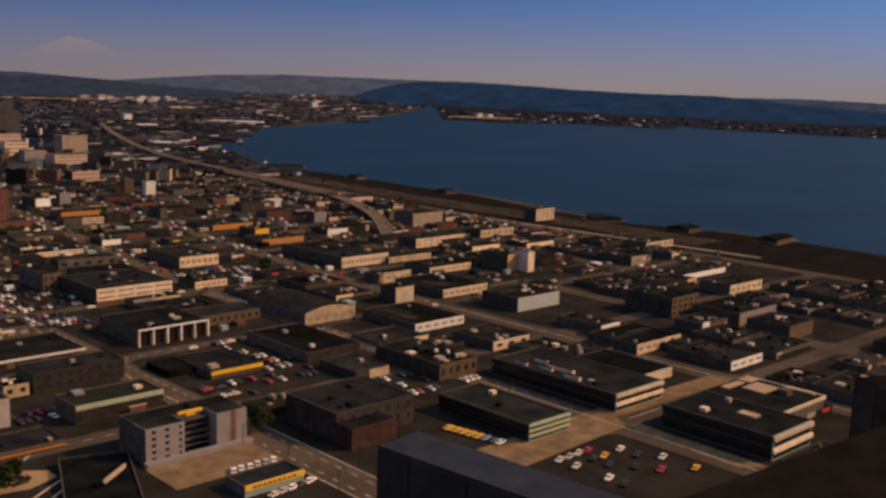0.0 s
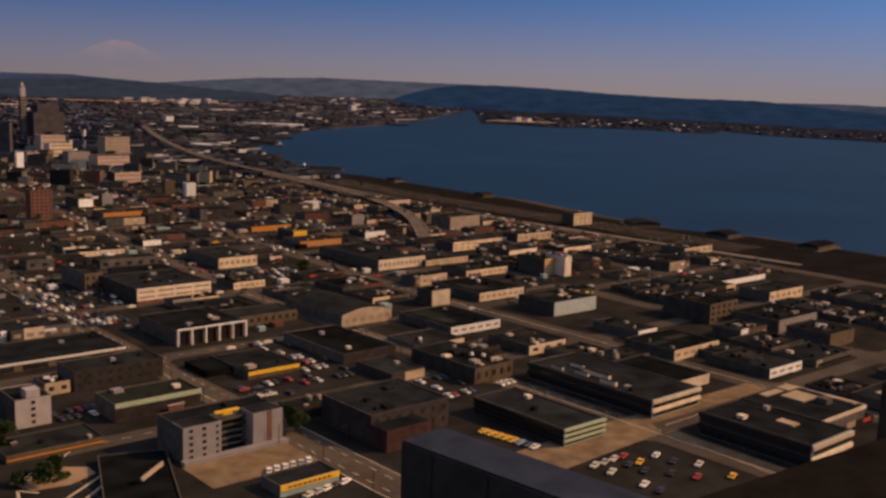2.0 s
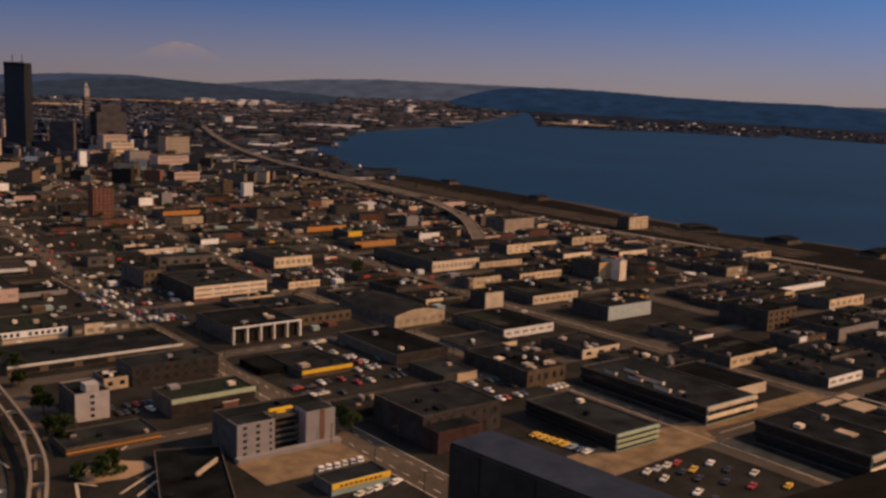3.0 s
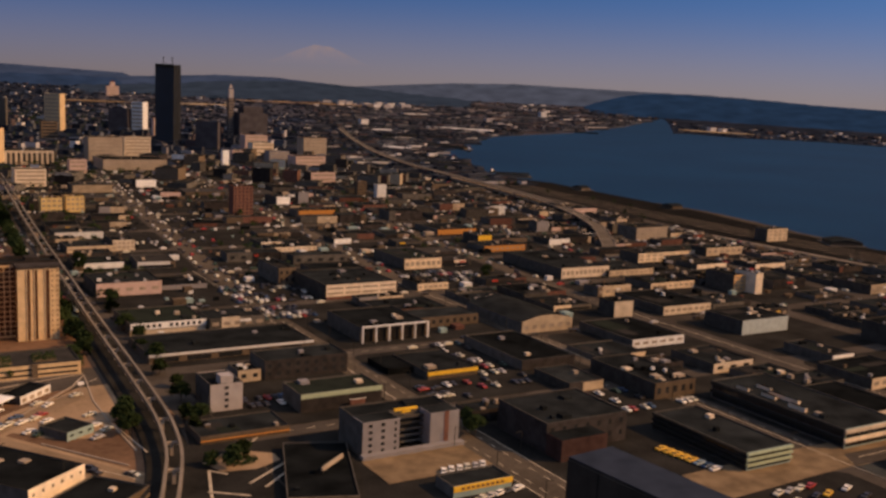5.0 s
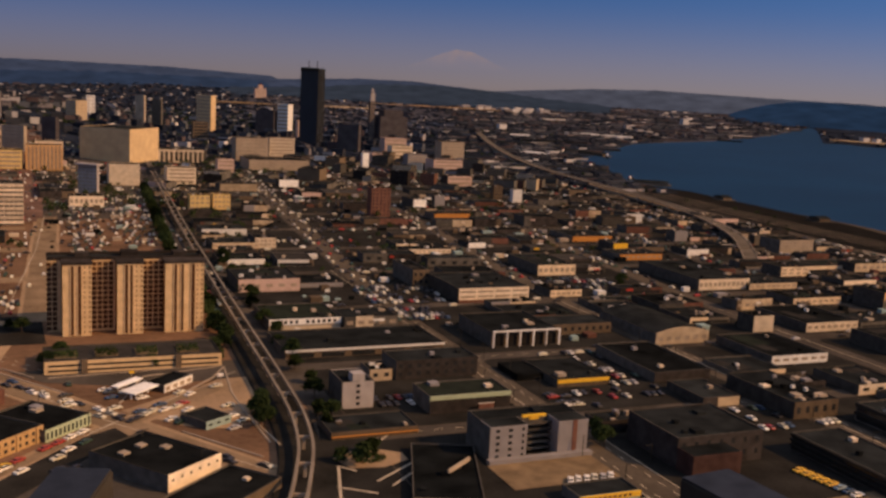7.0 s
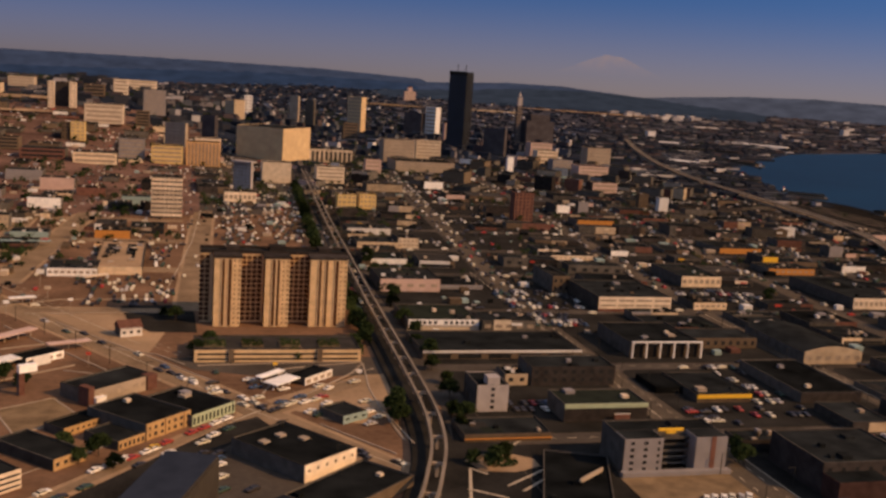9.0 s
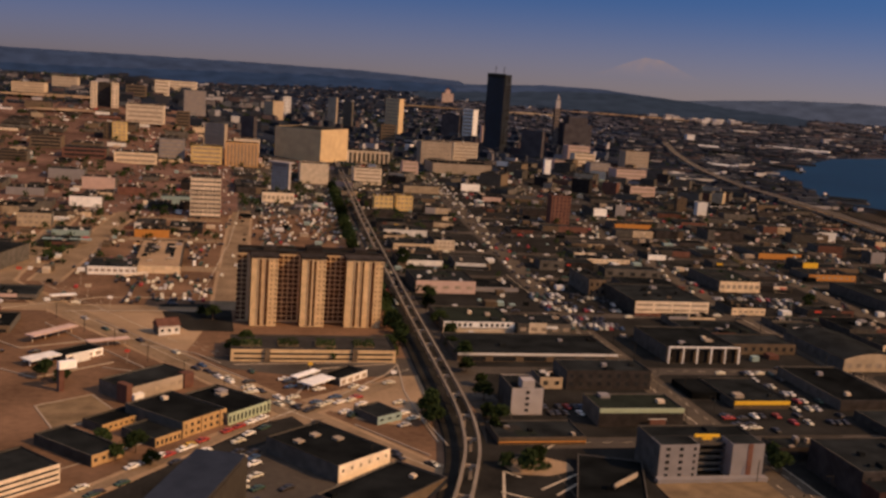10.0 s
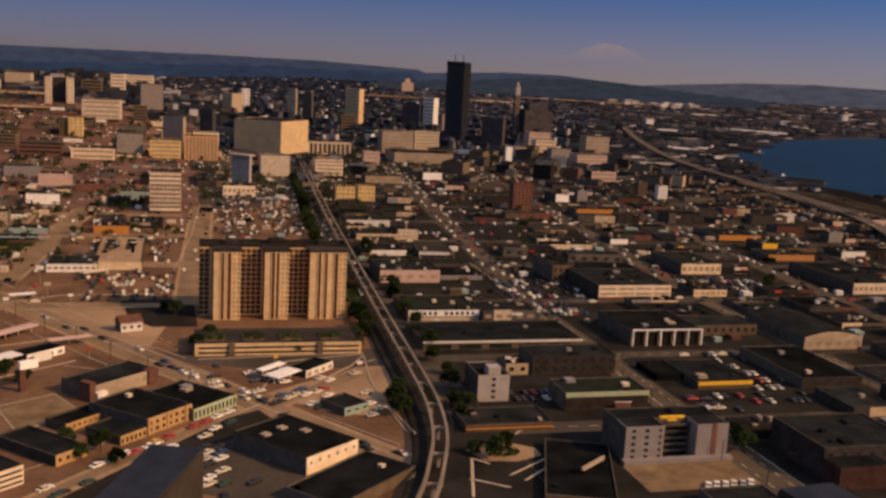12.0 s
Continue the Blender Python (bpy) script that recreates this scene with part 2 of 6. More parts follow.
def building(name, label, x, y, w, d, h, wall, roof=TAR, rot=0.0, s=None, wface=None, e=None, vents=0, band=None, z=None, category="building", take=True, side=None, shop=False, split=False):
    """A flat-roofed building: walls with parapet, sunken roof, roof boxes, panes and a trim band along the front."""
    g = ground_z(x, y) if z is None else z
    # low buildings: shade put into the dark shell walls, only the front keeps its paint
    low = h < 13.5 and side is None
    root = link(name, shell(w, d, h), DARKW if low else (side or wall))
    root.location, root.rotation_euler = (x, y, g), (0, 0, radians(rot))
    tagged(root, label, category)
    part("roof", boxes((-w / 2 + 0.3, -d / 2 + 0.3, h - 0.9, w / 2 - 0.3, d / 2 - 0.3, h - 0.45)), roof, root)
    if math.hypot(x, y) < 900:
        a, b = w / 2, d / 2
        part("coping", boxes((-a - 0.06, -b - 0.06, h + 0.003, a + 0.06, -b + 0.36, h + 0.11), (-a - 0.06, b - 0.36, h + 0.003, a + 0.06, b + 0.06, h + 0.11), (-a - 0.06, -b + 0.36, h + 0.003, -a + 0.36, b - 0.36, h + 0.11), (a - 0.36, -b + 0.36, h + 0.003, a + 0.06, b - 0.36, h + 0.11)), COPING, root)
    rs = random.Random(int(x * 3 + y * 5))
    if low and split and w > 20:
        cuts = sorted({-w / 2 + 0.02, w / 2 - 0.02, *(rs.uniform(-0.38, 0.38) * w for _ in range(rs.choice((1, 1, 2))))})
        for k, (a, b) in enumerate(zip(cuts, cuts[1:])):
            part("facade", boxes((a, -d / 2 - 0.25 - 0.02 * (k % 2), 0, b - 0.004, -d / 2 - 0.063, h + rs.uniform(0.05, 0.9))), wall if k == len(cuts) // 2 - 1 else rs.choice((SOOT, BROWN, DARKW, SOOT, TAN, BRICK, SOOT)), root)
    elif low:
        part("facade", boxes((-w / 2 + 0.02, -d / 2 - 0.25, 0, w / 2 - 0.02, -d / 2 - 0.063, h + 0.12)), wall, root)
    if split and low and rs.random() < 0.4:
        a, q = rs.uniform(-0.4, 0.2) * w, rs.uniform(2.5, 7)
        part("signboard", boxes((a, -d / 2 - 0.75, h * 0.62, a + q, -d / 2 - 0.33, h * 0.62 + rs.uniform(0.7, 1.4))), rs.choice((WHITE, WHITE, YELLOW, REDP, PINK, CREAM)), root, "plain painted shop signboard")
    if shop:
        part("shopfront", boxes((-w * 0.46, -d / 2 - 0.31, 0.3, w * 0.46, -d / 2 - 0.2, min(2.7, h * 0.55))), GLASS, root, "dark shopfront glazing")
    if s:
        s = tuple(s) + ("s", 1.0, 0.42, 0.48)[len(s) - 2:]
        windows(root, w, d, h, *s, y=-d / 2 - (0.25 if low else 0.0), dark=wall in (DARKW, BROWN, BRICK, SOOT))
    if wface:
        windows(root, w, d, h, wface[0], wface[1], "w")
    if e:
        windows(root, w, d, h, e[0], e[1], "e")
    if band:
        m, z0, z1 = band
        part("trim_band", boxes((-w / 2 - 0.05, -d / 2 - 0.6, z0, w / 2 + 0.05, -d / 2 - 0.253, z1)), m, root)
    rnd = random.Random(int(x * 7 + y * 13))
    for _ in range(vents):
        a, b = rnd.uniform(-w / 2 + 3, w / 2 - 3), rnd.uniform(-d / 2 + 3, d / 2 - 3)
        k, q = rnd.uniform(0.8, 2.2), rnd.uniform(0.8, 1.8)
        part("roof_vent", boxes((a - k, b - k, h - 0.45, a + k, b + k, h - 0.45 + q)), (CREAM, CONCRETE, CONCRETE, TAR, TAR, GREYP)[rnd.randrange(6)], root)
    if take:
        FOOT.append((x, y, (abs(w * math.cos(radians(rot))) + abs(d * math.sin(radians(rot)))) / 2, (abs(d * math.cos(radians(rot))) + abs(w * math.sin(radians(rot)))) / 2))
    return root


# ---- ground, water, hills ----
NEAR_AZ = (20, 28, 30, 31.3, 32.7, 33.2, 35, 37, 39.8, 42, 45.8, 50, 54.3, 58.8, 62.7, 67, 75, 90, 120)
NEAR_R = (2600, 2200, 2045, 1980, 1730, 1640, 1550, 1490, 1400, 1340, 1262, 1142, 1053, 1042, 1000, 960, 900, 860, 900)
FAR_AZ = (20, 28, 30, 31.3, 33.5, 35.6, 37.5, 38.7, 40.6, 41.9, 42.5, 42.9, 43.2, 44, 47, 51, 54, 55.9, 56.3, 57, 59, 60, 64, 75, 90, 120)
FAR_R = (2660, 2260, 2060, 2200, 2810, 3045, 3200, 3360, 3650, 3980, 4120, 4060, 3440, 3470, 3420, 3480, 3440, 3430, 3640, 3560, 3470, 3460, 3420, 3400, 3300, 3200)


def shore(az, xs, rs):
    return float(np.interp(az, xs, rs)) * (1 + 0.006 * noise.noise(Vector((az * 1.3, 0, 0))))


def make_ground():
    bm = bmesh.new()
    steps = [i * 0.25 for i in range(1440)]
    rings = []
    for az in steps:
        a = az if az <= 180 else az - 360
        has = 30 <= a <= 118
        n, f = shore(a, NEAR_AZ, NEAR_R), shore(a, FAR_AZ, FAR_R)
        if not has:
            n = min(max(float(np.interp(a, NEAR_AZ, NEAR_R)), 900), 2600)
            f = n + 60
        rs = [n * k / 14 for k in range(1, 15)] + [n + 3, n + (f - n) * 0.5, f - 3, f] + [f + (4900 - f) * k / 12 for k in range(1, 13)]
        ring = []
        for k, r in enumerate(rs):
            x, y = r * math.sin(radians(a)), r * math.cos(radians(a))
            z = ground_z(x, y)
            if has and 14 <= k <= 16:
                z = -6.0
            ring.append(bm.verts.new((x, y, z)))
        rings.append(ring)
    centre = bm.verts.new((0, 0, 0))
    for i, ring in enumerate(rings):
        nxt = rings[(i + 1) % len(rings)]
        bm.faces.new((centre, nxt[0], ring[0]))
        for k in range(len(ring) - 1):
            bm.faces.new((ring[k], nxt[k], nxt[k + 1], ring[k + 1]))
    bmesh.ops.recalc_face_normals(bm, faces=bm.faces)
    ob = link("ground", bm, ASPHALT)
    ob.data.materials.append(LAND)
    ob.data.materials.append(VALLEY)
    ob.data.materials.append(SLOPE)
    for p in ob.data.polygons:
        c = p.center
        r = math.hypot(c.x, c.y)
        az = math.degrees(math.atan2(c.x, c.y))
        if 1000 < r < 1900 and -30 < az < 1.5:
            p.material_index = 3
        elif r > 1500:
            # farther out the ground takes the haze-tinted colours
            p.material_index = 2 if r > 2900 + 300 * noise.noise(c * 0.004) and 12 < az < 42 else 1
    return tagged(ob, "asphalt streets and built-up land reaching to the horizon", "ground", kind="structure")


make_ground()


def make_water():
    bm = bmesh.new()
    prev = None
    for i in range(361):
        a = radians(30 + i * 0.25)
        n, f = shore(30 + i * 0.25, NEAR_AZ, NEAR_R) - 12, shore(30 + i * 0.25, FAR_AZ, FAR_R) + 12
        col = [bm.verts.new(((n + (f - n) * k / 12) * math.sin(a), (n + (f - n) * k / 12) * math.cos(a), max(-1.2, ground_z((n + (f - n) * k / 12) * math.sin(a), (n + (f - n) * k / 12) * math.cos(a)) - 1.2))) for k in range(13)]
        if prev:
            for k in range(12):
                bm.faces.new((prev[k], col[k], col[k + 1], prev[k + 1]))
        prev = col
    bmesh.ops.recalc_face_normals(bm, faces=bm.faces)
    for f in bm.faces:
        if f.normal.z < 0:
            f.normal_flip()
    return tagged(link("water", bm, WATER), "dark blue bay water with slight ripples", "water", kind="structure")


make_water()


# near-black base with an even glow: distance haze put into the hills as emission
def haze_glow_mat(name, colour, strength, base=(0.002, 0.003, 0.004)):
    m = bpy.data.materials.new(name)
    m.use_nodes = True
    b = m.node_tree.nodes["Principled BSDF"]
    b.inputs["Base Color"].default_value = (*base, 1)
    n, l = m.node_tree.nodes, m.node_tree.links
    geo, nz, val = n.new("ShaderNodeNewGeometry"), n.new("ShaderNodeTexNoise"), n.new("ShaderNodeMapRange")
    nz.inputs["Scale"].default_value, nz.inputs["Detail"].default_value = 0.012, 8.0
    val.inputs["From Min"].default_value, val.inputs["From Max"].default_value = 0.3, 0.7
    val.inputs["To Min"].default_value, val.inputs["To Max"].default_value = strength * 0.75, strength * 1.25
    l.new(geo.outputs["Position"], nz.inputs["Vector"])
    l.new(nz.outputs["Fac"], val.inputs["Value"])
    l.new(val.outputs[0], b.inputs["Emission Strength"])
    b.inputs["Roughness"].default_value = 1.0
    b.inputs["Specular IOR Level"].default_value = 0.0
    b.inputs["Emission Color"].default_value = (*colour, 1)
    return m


# blue and grey glow colours stand in for haze over the wooded hills
FOREST = haze_glow_mat("hazy_blue_wooded_hills", (0.013, 0.027, 0.056), 1.0)
SOUTHHILL = haze_glow_mat("grey_haze_wooded_hills", (0.028, 0.032, 0.044), 1.0)
FARHILL = haze_glow_mat("paler_hazy_hills", (0.062, 0.062, 0.082), 1.0)
EASTHILL = haze_glow_mat("blue_haze_far_mountains", (0.040, 0.046, 0.074), 1.0)
EASTWOOD = haze_glow_mat("blue_haze_wooded_hills", (0.024, 0.034, 0.062), 1.0)


def ridge(name, label, az0, az1, r, tops, material, seed, base=None, deep=420, taper=4.0, plain=0.0):
    """A long hill far off: a humped sheet with an uneven crest; tops are crest heights over its span."""
    bm = bmesh.new()
    n = int((az1 - az0) / 0.2)
    rows = []
    for i in range(n + 1):
        az = az0 + (az1 - az0) * i / n
        top = float(np.interp(az, np.linspace(az0, az1, len(tops)), tops)) + 2.2 * noise.fractal(Vector((az * 1.7, seed, 0)), 1.0, 2.0, 5)
        ends = min(1.0, (az - az0) / taper, (az1 - az) / taper)
        col = []
        for k in range(8):
            u = k / 7
            v = max(0.0, (u - plain) / (1 - plain))
            rr = r - deep * (1 - u)
            x, y = rr * math.sin(radians(az)), rr * math.cos(radians(az))
            g = ground_z(x, y) - 6 if base is None else base
            z = g + max(top - g, 0) * ends * (2 - ends) * (v * v * (3 - 2 * v)) + (3 * noise.noise(Vector((az * 2, u * 4, seed))) if 0 < k < 7 else 0)
            col.append(bm.verts.new((x, y, z)))
        rows.append(col)
    for a, b in zip(rows, rows[1:]):
        for k in range(7):
            bm.faces.new((a[k], a[k + 1], b[k + 1], b[k]))
    bmesh.ops.recalc_face_normals(bm, faces=bm.faces)
    return tagged(link(name, bm, material), label, "hills", kind="structure")


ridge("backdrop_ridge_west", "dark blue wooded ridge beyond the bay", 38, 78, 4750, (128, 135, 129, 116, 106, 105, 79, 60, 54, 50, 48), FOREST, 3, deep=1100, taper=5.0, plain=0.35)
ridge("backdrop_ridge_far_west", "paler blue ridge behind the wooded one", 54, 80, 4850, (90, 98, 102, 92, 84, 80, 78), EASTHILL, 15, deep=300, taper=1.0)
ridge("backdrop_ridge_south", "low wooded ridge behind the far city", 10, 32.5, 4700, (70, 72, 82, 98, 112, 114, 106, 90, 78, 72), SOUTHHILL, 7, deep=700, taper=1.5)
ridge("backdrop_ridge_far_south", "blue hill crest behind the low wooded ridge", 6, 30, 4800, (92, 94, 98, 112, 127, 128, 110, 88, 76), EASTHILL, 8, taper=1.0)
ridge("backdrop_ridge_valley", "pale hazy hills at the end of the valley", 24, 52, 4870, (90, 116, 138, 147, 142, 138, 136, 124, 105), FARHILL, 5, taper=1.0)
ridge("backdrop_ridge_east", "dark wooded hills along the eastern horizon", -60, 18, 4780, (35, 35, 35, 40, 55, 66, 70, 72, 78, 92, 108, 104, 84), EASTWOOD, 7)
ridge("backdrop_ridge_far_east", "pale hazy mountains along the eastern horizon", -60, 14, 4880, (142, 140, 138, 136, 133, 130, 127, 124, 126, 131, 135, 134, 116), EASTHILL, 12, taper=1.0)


def snow_mountain():
    """A broad snow peak far off: a glowing sheet made see-through towards its foot in place of haze."""
    m = bpy.data.materials.new("haze_glow_snow")
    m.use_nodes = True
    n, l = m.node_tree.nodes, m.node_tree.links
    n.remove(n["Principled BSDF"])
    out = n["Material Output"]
    # emission carries the snow's light, height-based transparency the haze
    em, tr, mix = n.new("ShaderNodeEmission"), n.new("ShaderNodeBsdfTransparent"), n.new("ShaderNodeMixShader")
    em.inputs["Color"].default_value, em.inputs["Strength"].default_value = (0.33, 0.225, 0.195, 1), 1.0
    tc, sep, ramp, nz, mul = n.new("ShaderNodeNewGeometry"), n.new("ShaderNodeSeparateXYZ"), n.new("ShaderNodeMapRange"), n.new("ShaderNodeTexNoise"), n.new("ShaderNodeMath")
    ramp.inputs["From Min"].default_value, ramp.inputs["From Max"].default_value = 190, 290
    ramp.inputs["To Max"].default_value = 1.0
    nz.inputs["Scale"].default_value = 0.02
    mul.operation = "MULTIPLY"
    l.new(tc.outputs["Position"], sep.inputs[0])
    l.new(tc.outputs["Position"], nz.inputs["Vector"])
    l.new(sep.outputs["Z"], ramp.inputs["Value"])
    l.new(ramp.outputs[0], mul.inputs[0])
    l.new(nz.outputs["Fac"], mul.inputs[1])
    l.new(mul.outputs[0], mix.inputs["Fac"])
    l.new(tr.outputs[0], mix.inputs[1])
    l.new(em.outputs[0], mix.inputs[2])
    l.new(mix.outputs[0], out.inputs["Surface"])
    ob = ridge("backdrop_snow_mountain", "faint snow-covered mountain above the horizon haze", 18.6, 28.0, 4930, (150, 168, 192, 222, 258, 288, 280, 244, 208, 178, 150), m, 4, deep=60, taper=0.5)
    ob.visible_shadow = False


snow_mountain()


# ---- blocks: kerbed lots between the streets ----
AVENUES = (-290, -185, -82, 16, 120, 212, 334, 432, 535, 640, 745)
STREETS = (150, 247, 364, 462, 580, 690, 790, 890, 990, 1090, 1190, 1290, 1390, 1490, 1590, 1690)


def lot_slab(name, label, pts, material, z0=-0.4, z1=0.15):
    """A kerbed slab on a polygon."""
    bm = bmesh.new()
    low = [bm.verts.new((x, y, z0)) for x, y in pts]
    top = [bm.verts.new((x, y, z1)) for x, y in pts]
    bm.faces.new(top)
    for i in range(len(pts)):
        j = (i + 1) % len(pts)
        bm.faces.new((low[i], low[j], top[j], top[i]))
    bmesh.ops.recalc_face_normals(bm, faces=bm.faces)
    return tagged(link(name, bm, material), label, "pavement", kind="structure")


def seen(x, y, a=-17, b=70):
    return a < math.degrees(math.atan2(x, y)) < b


def lean(x, y):
    """How far the avenues have drifted sideways: beyond the first blocks they lean a little."""
    return 0.1 * max(0.0, y - 560) * float(np.interp(x, (120, 212, 440, 745), (0, 1, 1, 0)))


for i in range(len(AVENUES) - 1):
    for j in range(len(STREETS) - 1):
        x0, x1, y0, y1 = AVENUES[i] + 8, AVENUES[i + 1] - 8, STREETS[j] + 6, STREETS[j + 1] - 6
        if y0 > 1600 or not (seen(x0, y0) or seen(x1, y1)) or math.hypot(x0, y0) < 190 or x1 < 118:
            continue
        c = 4.0
        lot_slab("pavement_block", "worn grey lot asphalt behind kerbs", [(x + lean(x, y), y) for x, y in ((x0 + c, y0), (x1 - c, y0), (x1, y0 + c), (x1, y1 - c), (x1 - c, y1), (x0 + c, y1), (x0, y1 - c), (x0, y0 + c))], LOT)
lot_slab("road_slab", "dusty sunlit roads and open ground", [(-420, 230), (78, 230), (88, 300), (104, 350), (114, 400), (117, 470), (117, 1090), (-420, 1090)], DIRT, z1=0.06)
lot_slab("pavement_block", "triangular lot beside the elevated track", [(-2, 481), (108, 481), (110, 462), (96, 452), (50, 447), (12, 462)], ASPHALT)
lot_slab("pavement_block", "sunlit petrol station forecourt", [(40, 416), (88, 452), (104, 452), (98, 418), (80, 384), (62, 392)], DUST)
lot_slab("pavement_block", "parking ground beside the workshop", [(8, 390), (34, 392), (82, 330), (40, 300), (8, 320), (-10, 350)], ASPHALT)
lot_slab("pavement_block", "yard round the low school buildings", [(-80, 324), (-48, 300), (24, 392), (26, 402), (-26, 462), (-110, 420)], DIRT, z1=0.18)
lot_slab("pavement_block", "open sunlit ground below the tower", [(-74, 566), (6, 566), (-8, 490), (-30, 500)], DUST)
lot_slab("pavement_block", "small planted traffic island", [(108, 344), (116, 349), (126, 350), (135, 343), (135, 336), (124, 331), (112, 333)], DUST, z1=0.24)
lot_slab("pavement_block", "wide dusty street junction beside the banded offices", [(264, 238), (336, 242), (342, 252), (430, 250), (430, 262), (324, 264), (264, 262)], LOTEARTH, z1=0.21)
lot_slab("pavement_block", "dusty kerb strip beside the terraced office", [(331, 186), (341, 180), (343, 241), (336, 241)], LOTEARTH, z1=0.205)
# dark slab laid in place of the apartment tower's cast shadow
lot_slab("pavement_block", "dark ground patch painted as the apartment slab's shadow", [(-26, 586), (14, 590), (15, 528), (-8, 528), (-20, 548)], LOT, z1=0.19)
lot_slab("pavement_block", "dark asphalt street below the elevated track", [(84, 270), (127, 272), (127, 400), (118, 404), (106, 350), (92, 310)], LOT, z1=0.2)
lot_slab("pavement_earth", "bare sunlit earth lot", [(161, 299), (205, 299), (205, 322), (161, 322)], LOTEARTH, z1=0.3)


ROADS = (((-208, 770), (92, 320), 7.5, 0.10), ((28, 390), (92, 448), 5, 0.104), ((-66, 288), (24, 392), 3, 0.24), ((12, 575), (34, 1085), 9, 0.08), ((-96, 640), (-58, 1085), 9, 0.084), ((-300, 690), (10, 690), 6, 0.088), ((-300, 575), (0, 575), 6, 0.092), ((-120, 640), (-112, 1085), 7, 0.096), ((-210, 700), (-190, 1085), 6, 0.098), ((-300, 800), (10, 800), 6, 0.102), ((-300, 905), (10, 905), 5, 0.105))
AVENUE = mat("dusty_avenue_asphalt", (0.090, 0.070, 0.050), 0.9, 0.35, 0.05, fine=0.6)
STREET = mat("sunlit_worn_street", (0.215, 0.145, 0.085), 0.9, 0.35, 0.05, fine=0.6)
for (ax, ay), (bx, by), w, m in ROADS:
    n = Vector((by - ay, ax - bx)).normalized()
    for wide, lift, material, what in ((w + 1.6, 0.0, DUST, "pale dusty pavement along the street"), (w - 0.8, 0.12, STREET, "worn street crossing the open ground")):
        d = n * wide
        lot_slab("road", what, [(ax + d.x, ay + d.y), (ax - d.x, ay - d.y), (bx - d.x, by - d.y), (bx + d.x, by + d.y)], material, z1=m + lift)


for x, y0, y1, w in ((212, 262, 560, 8), (212, 560, 1260, 7.5), (334, 300, 560, 6), (334, 560, 1100, 7), (432, 560, 1000, 6)):
    lot_slab("road", "dusty grey avenue between dark-roofed blocks", [(x + lean(x, y0) - w, y0), (x + lean(x, y0) + w, y0), (x + lean(x, y1) + w, y1), (x + lean(x, y1) - w, y1)], AVENUE, z1=0.11)
lot_slab("road", "dark asphalt street beside the school verge", [(-46, 280), (-57, 288), (24, 388), (36, 396), (40, 386)], LOT, z1=0.275)


def stripes(pts, w=0.22, z=0.245):
    """A painted line along a run of points."""
    bm = bmesh.new()
    for (ax, ay), (bx, by) in zip(pts, pts[1:]):
        d = Vector((bx - ax, by - ay)).normalized() * w
        bm.faces.new([bm.verts.new(p) for p in ((ax - d.y, ay + d.x, z), (bx - d.y, by + d.x, z), (bx + d.y, by - d.x, z), (ax + d.y, ay - d.x, z))])
    bmesh.ops.recalc_face_normals(bm, faces=bm.faces)
    return bm


PAINT = mat("worn_road_paint", (0.46, 0.37, 0.26), 0.85, 0.4, 0.6)
for k, run in enumerate([((-70, 566), (36, 402), (84, 338)), ((-36, 326), (48, 414), (92, 458)), ((204, 250), (204, 360)), ((220, 250), (220, 360)), ((208, 366), (212, 700)), ((-4, 600), (16, 800), (34, 1090)),
                         ((334, 180), (334, 800)), ((432, 180), (432, 500)), ((-97, 636), (-13, 506)), ((26, 392), (96, 462)), ((-60, 330), (30, 414)), ((430, 247), (345, 247))]):
    tagged(link("road_line", stripes(run), PAINT), "worn pale lane line on the street", "road marking", kind="structure")

for run in (((117, 319), (136, 333)), ((121, 314), (137, 328)), ((99, 303), (108, 336)), ((108, 336), (113, 330)), ((102, 318), (114, 309)), ((126, 352), (138, 364))):
    tagged(link("road_line", stripes(run, 0.5, 0.27), PAINT), "broad pale crossing line beside the traffic island", "road marking", kind="structure")


def dashes(a, b, step=9.0, length=4.0, w=0.18, z=0.14):
    """A broken lane line between two points."""
    a, b = Vector(a), Vector(b)
    d = (b - a).normalized()
    n = Vector((-d.y, d.x)) * w
    bm = bmesh.new()
    for k in range(int((b - a).length / step)):
        p = a + d * step * k
        q = p + d * length
        bm.faces.new([bm.verts.new((*c, z)) for c in (p - n, p + n, q + n, q - n)])
    bmesh.ops.recalc_face_normals(bm, faces=bm.faces)
    return bm


for run in (((208, 252), (208, 360)), ((216, 252), (216, 360)), ((208, 372), (208, 555)), ((216, 372), (216, 555)), ((338, 190), (338, 555)), ((432, 190), (432, 555)), ((130, 364), (330, 364)), ((220, 462), (330, 462)), ((-94, 638), (20, 462)), ((-88, 636), (26, 460))):
    tagged(link("road_line", dashes(*run), PAINT), "worn broken lane line on the street", "road marking", kind="structure")
for cx, cy in ((212, 356), (212, 372), (212, 455), (334, 356), (334, 256)):
    bm = bmesh.new()
    for k in range(2):
        for c in ((cx - 8, cy + 3.2 * k, 0.14), (cx + 8, cy + 3.2 * k, 0.14)):
            bm.verts.new(c)
        for c in ((cx + 8, cy + 3.2 * k + 0.45, 0.14), (cx - 8, cy + 3.2 * k + 0.45, 0.14)):
            bm.verts.new(c)
        bm.verts.ensure_lookup_table()
        bm.faces.new(bm.verts[4 * k:4 * k + 4])
    tagged(link("road_line", bm, PAINT), "worn crossing lines over the street", "road marking", kind="structure")



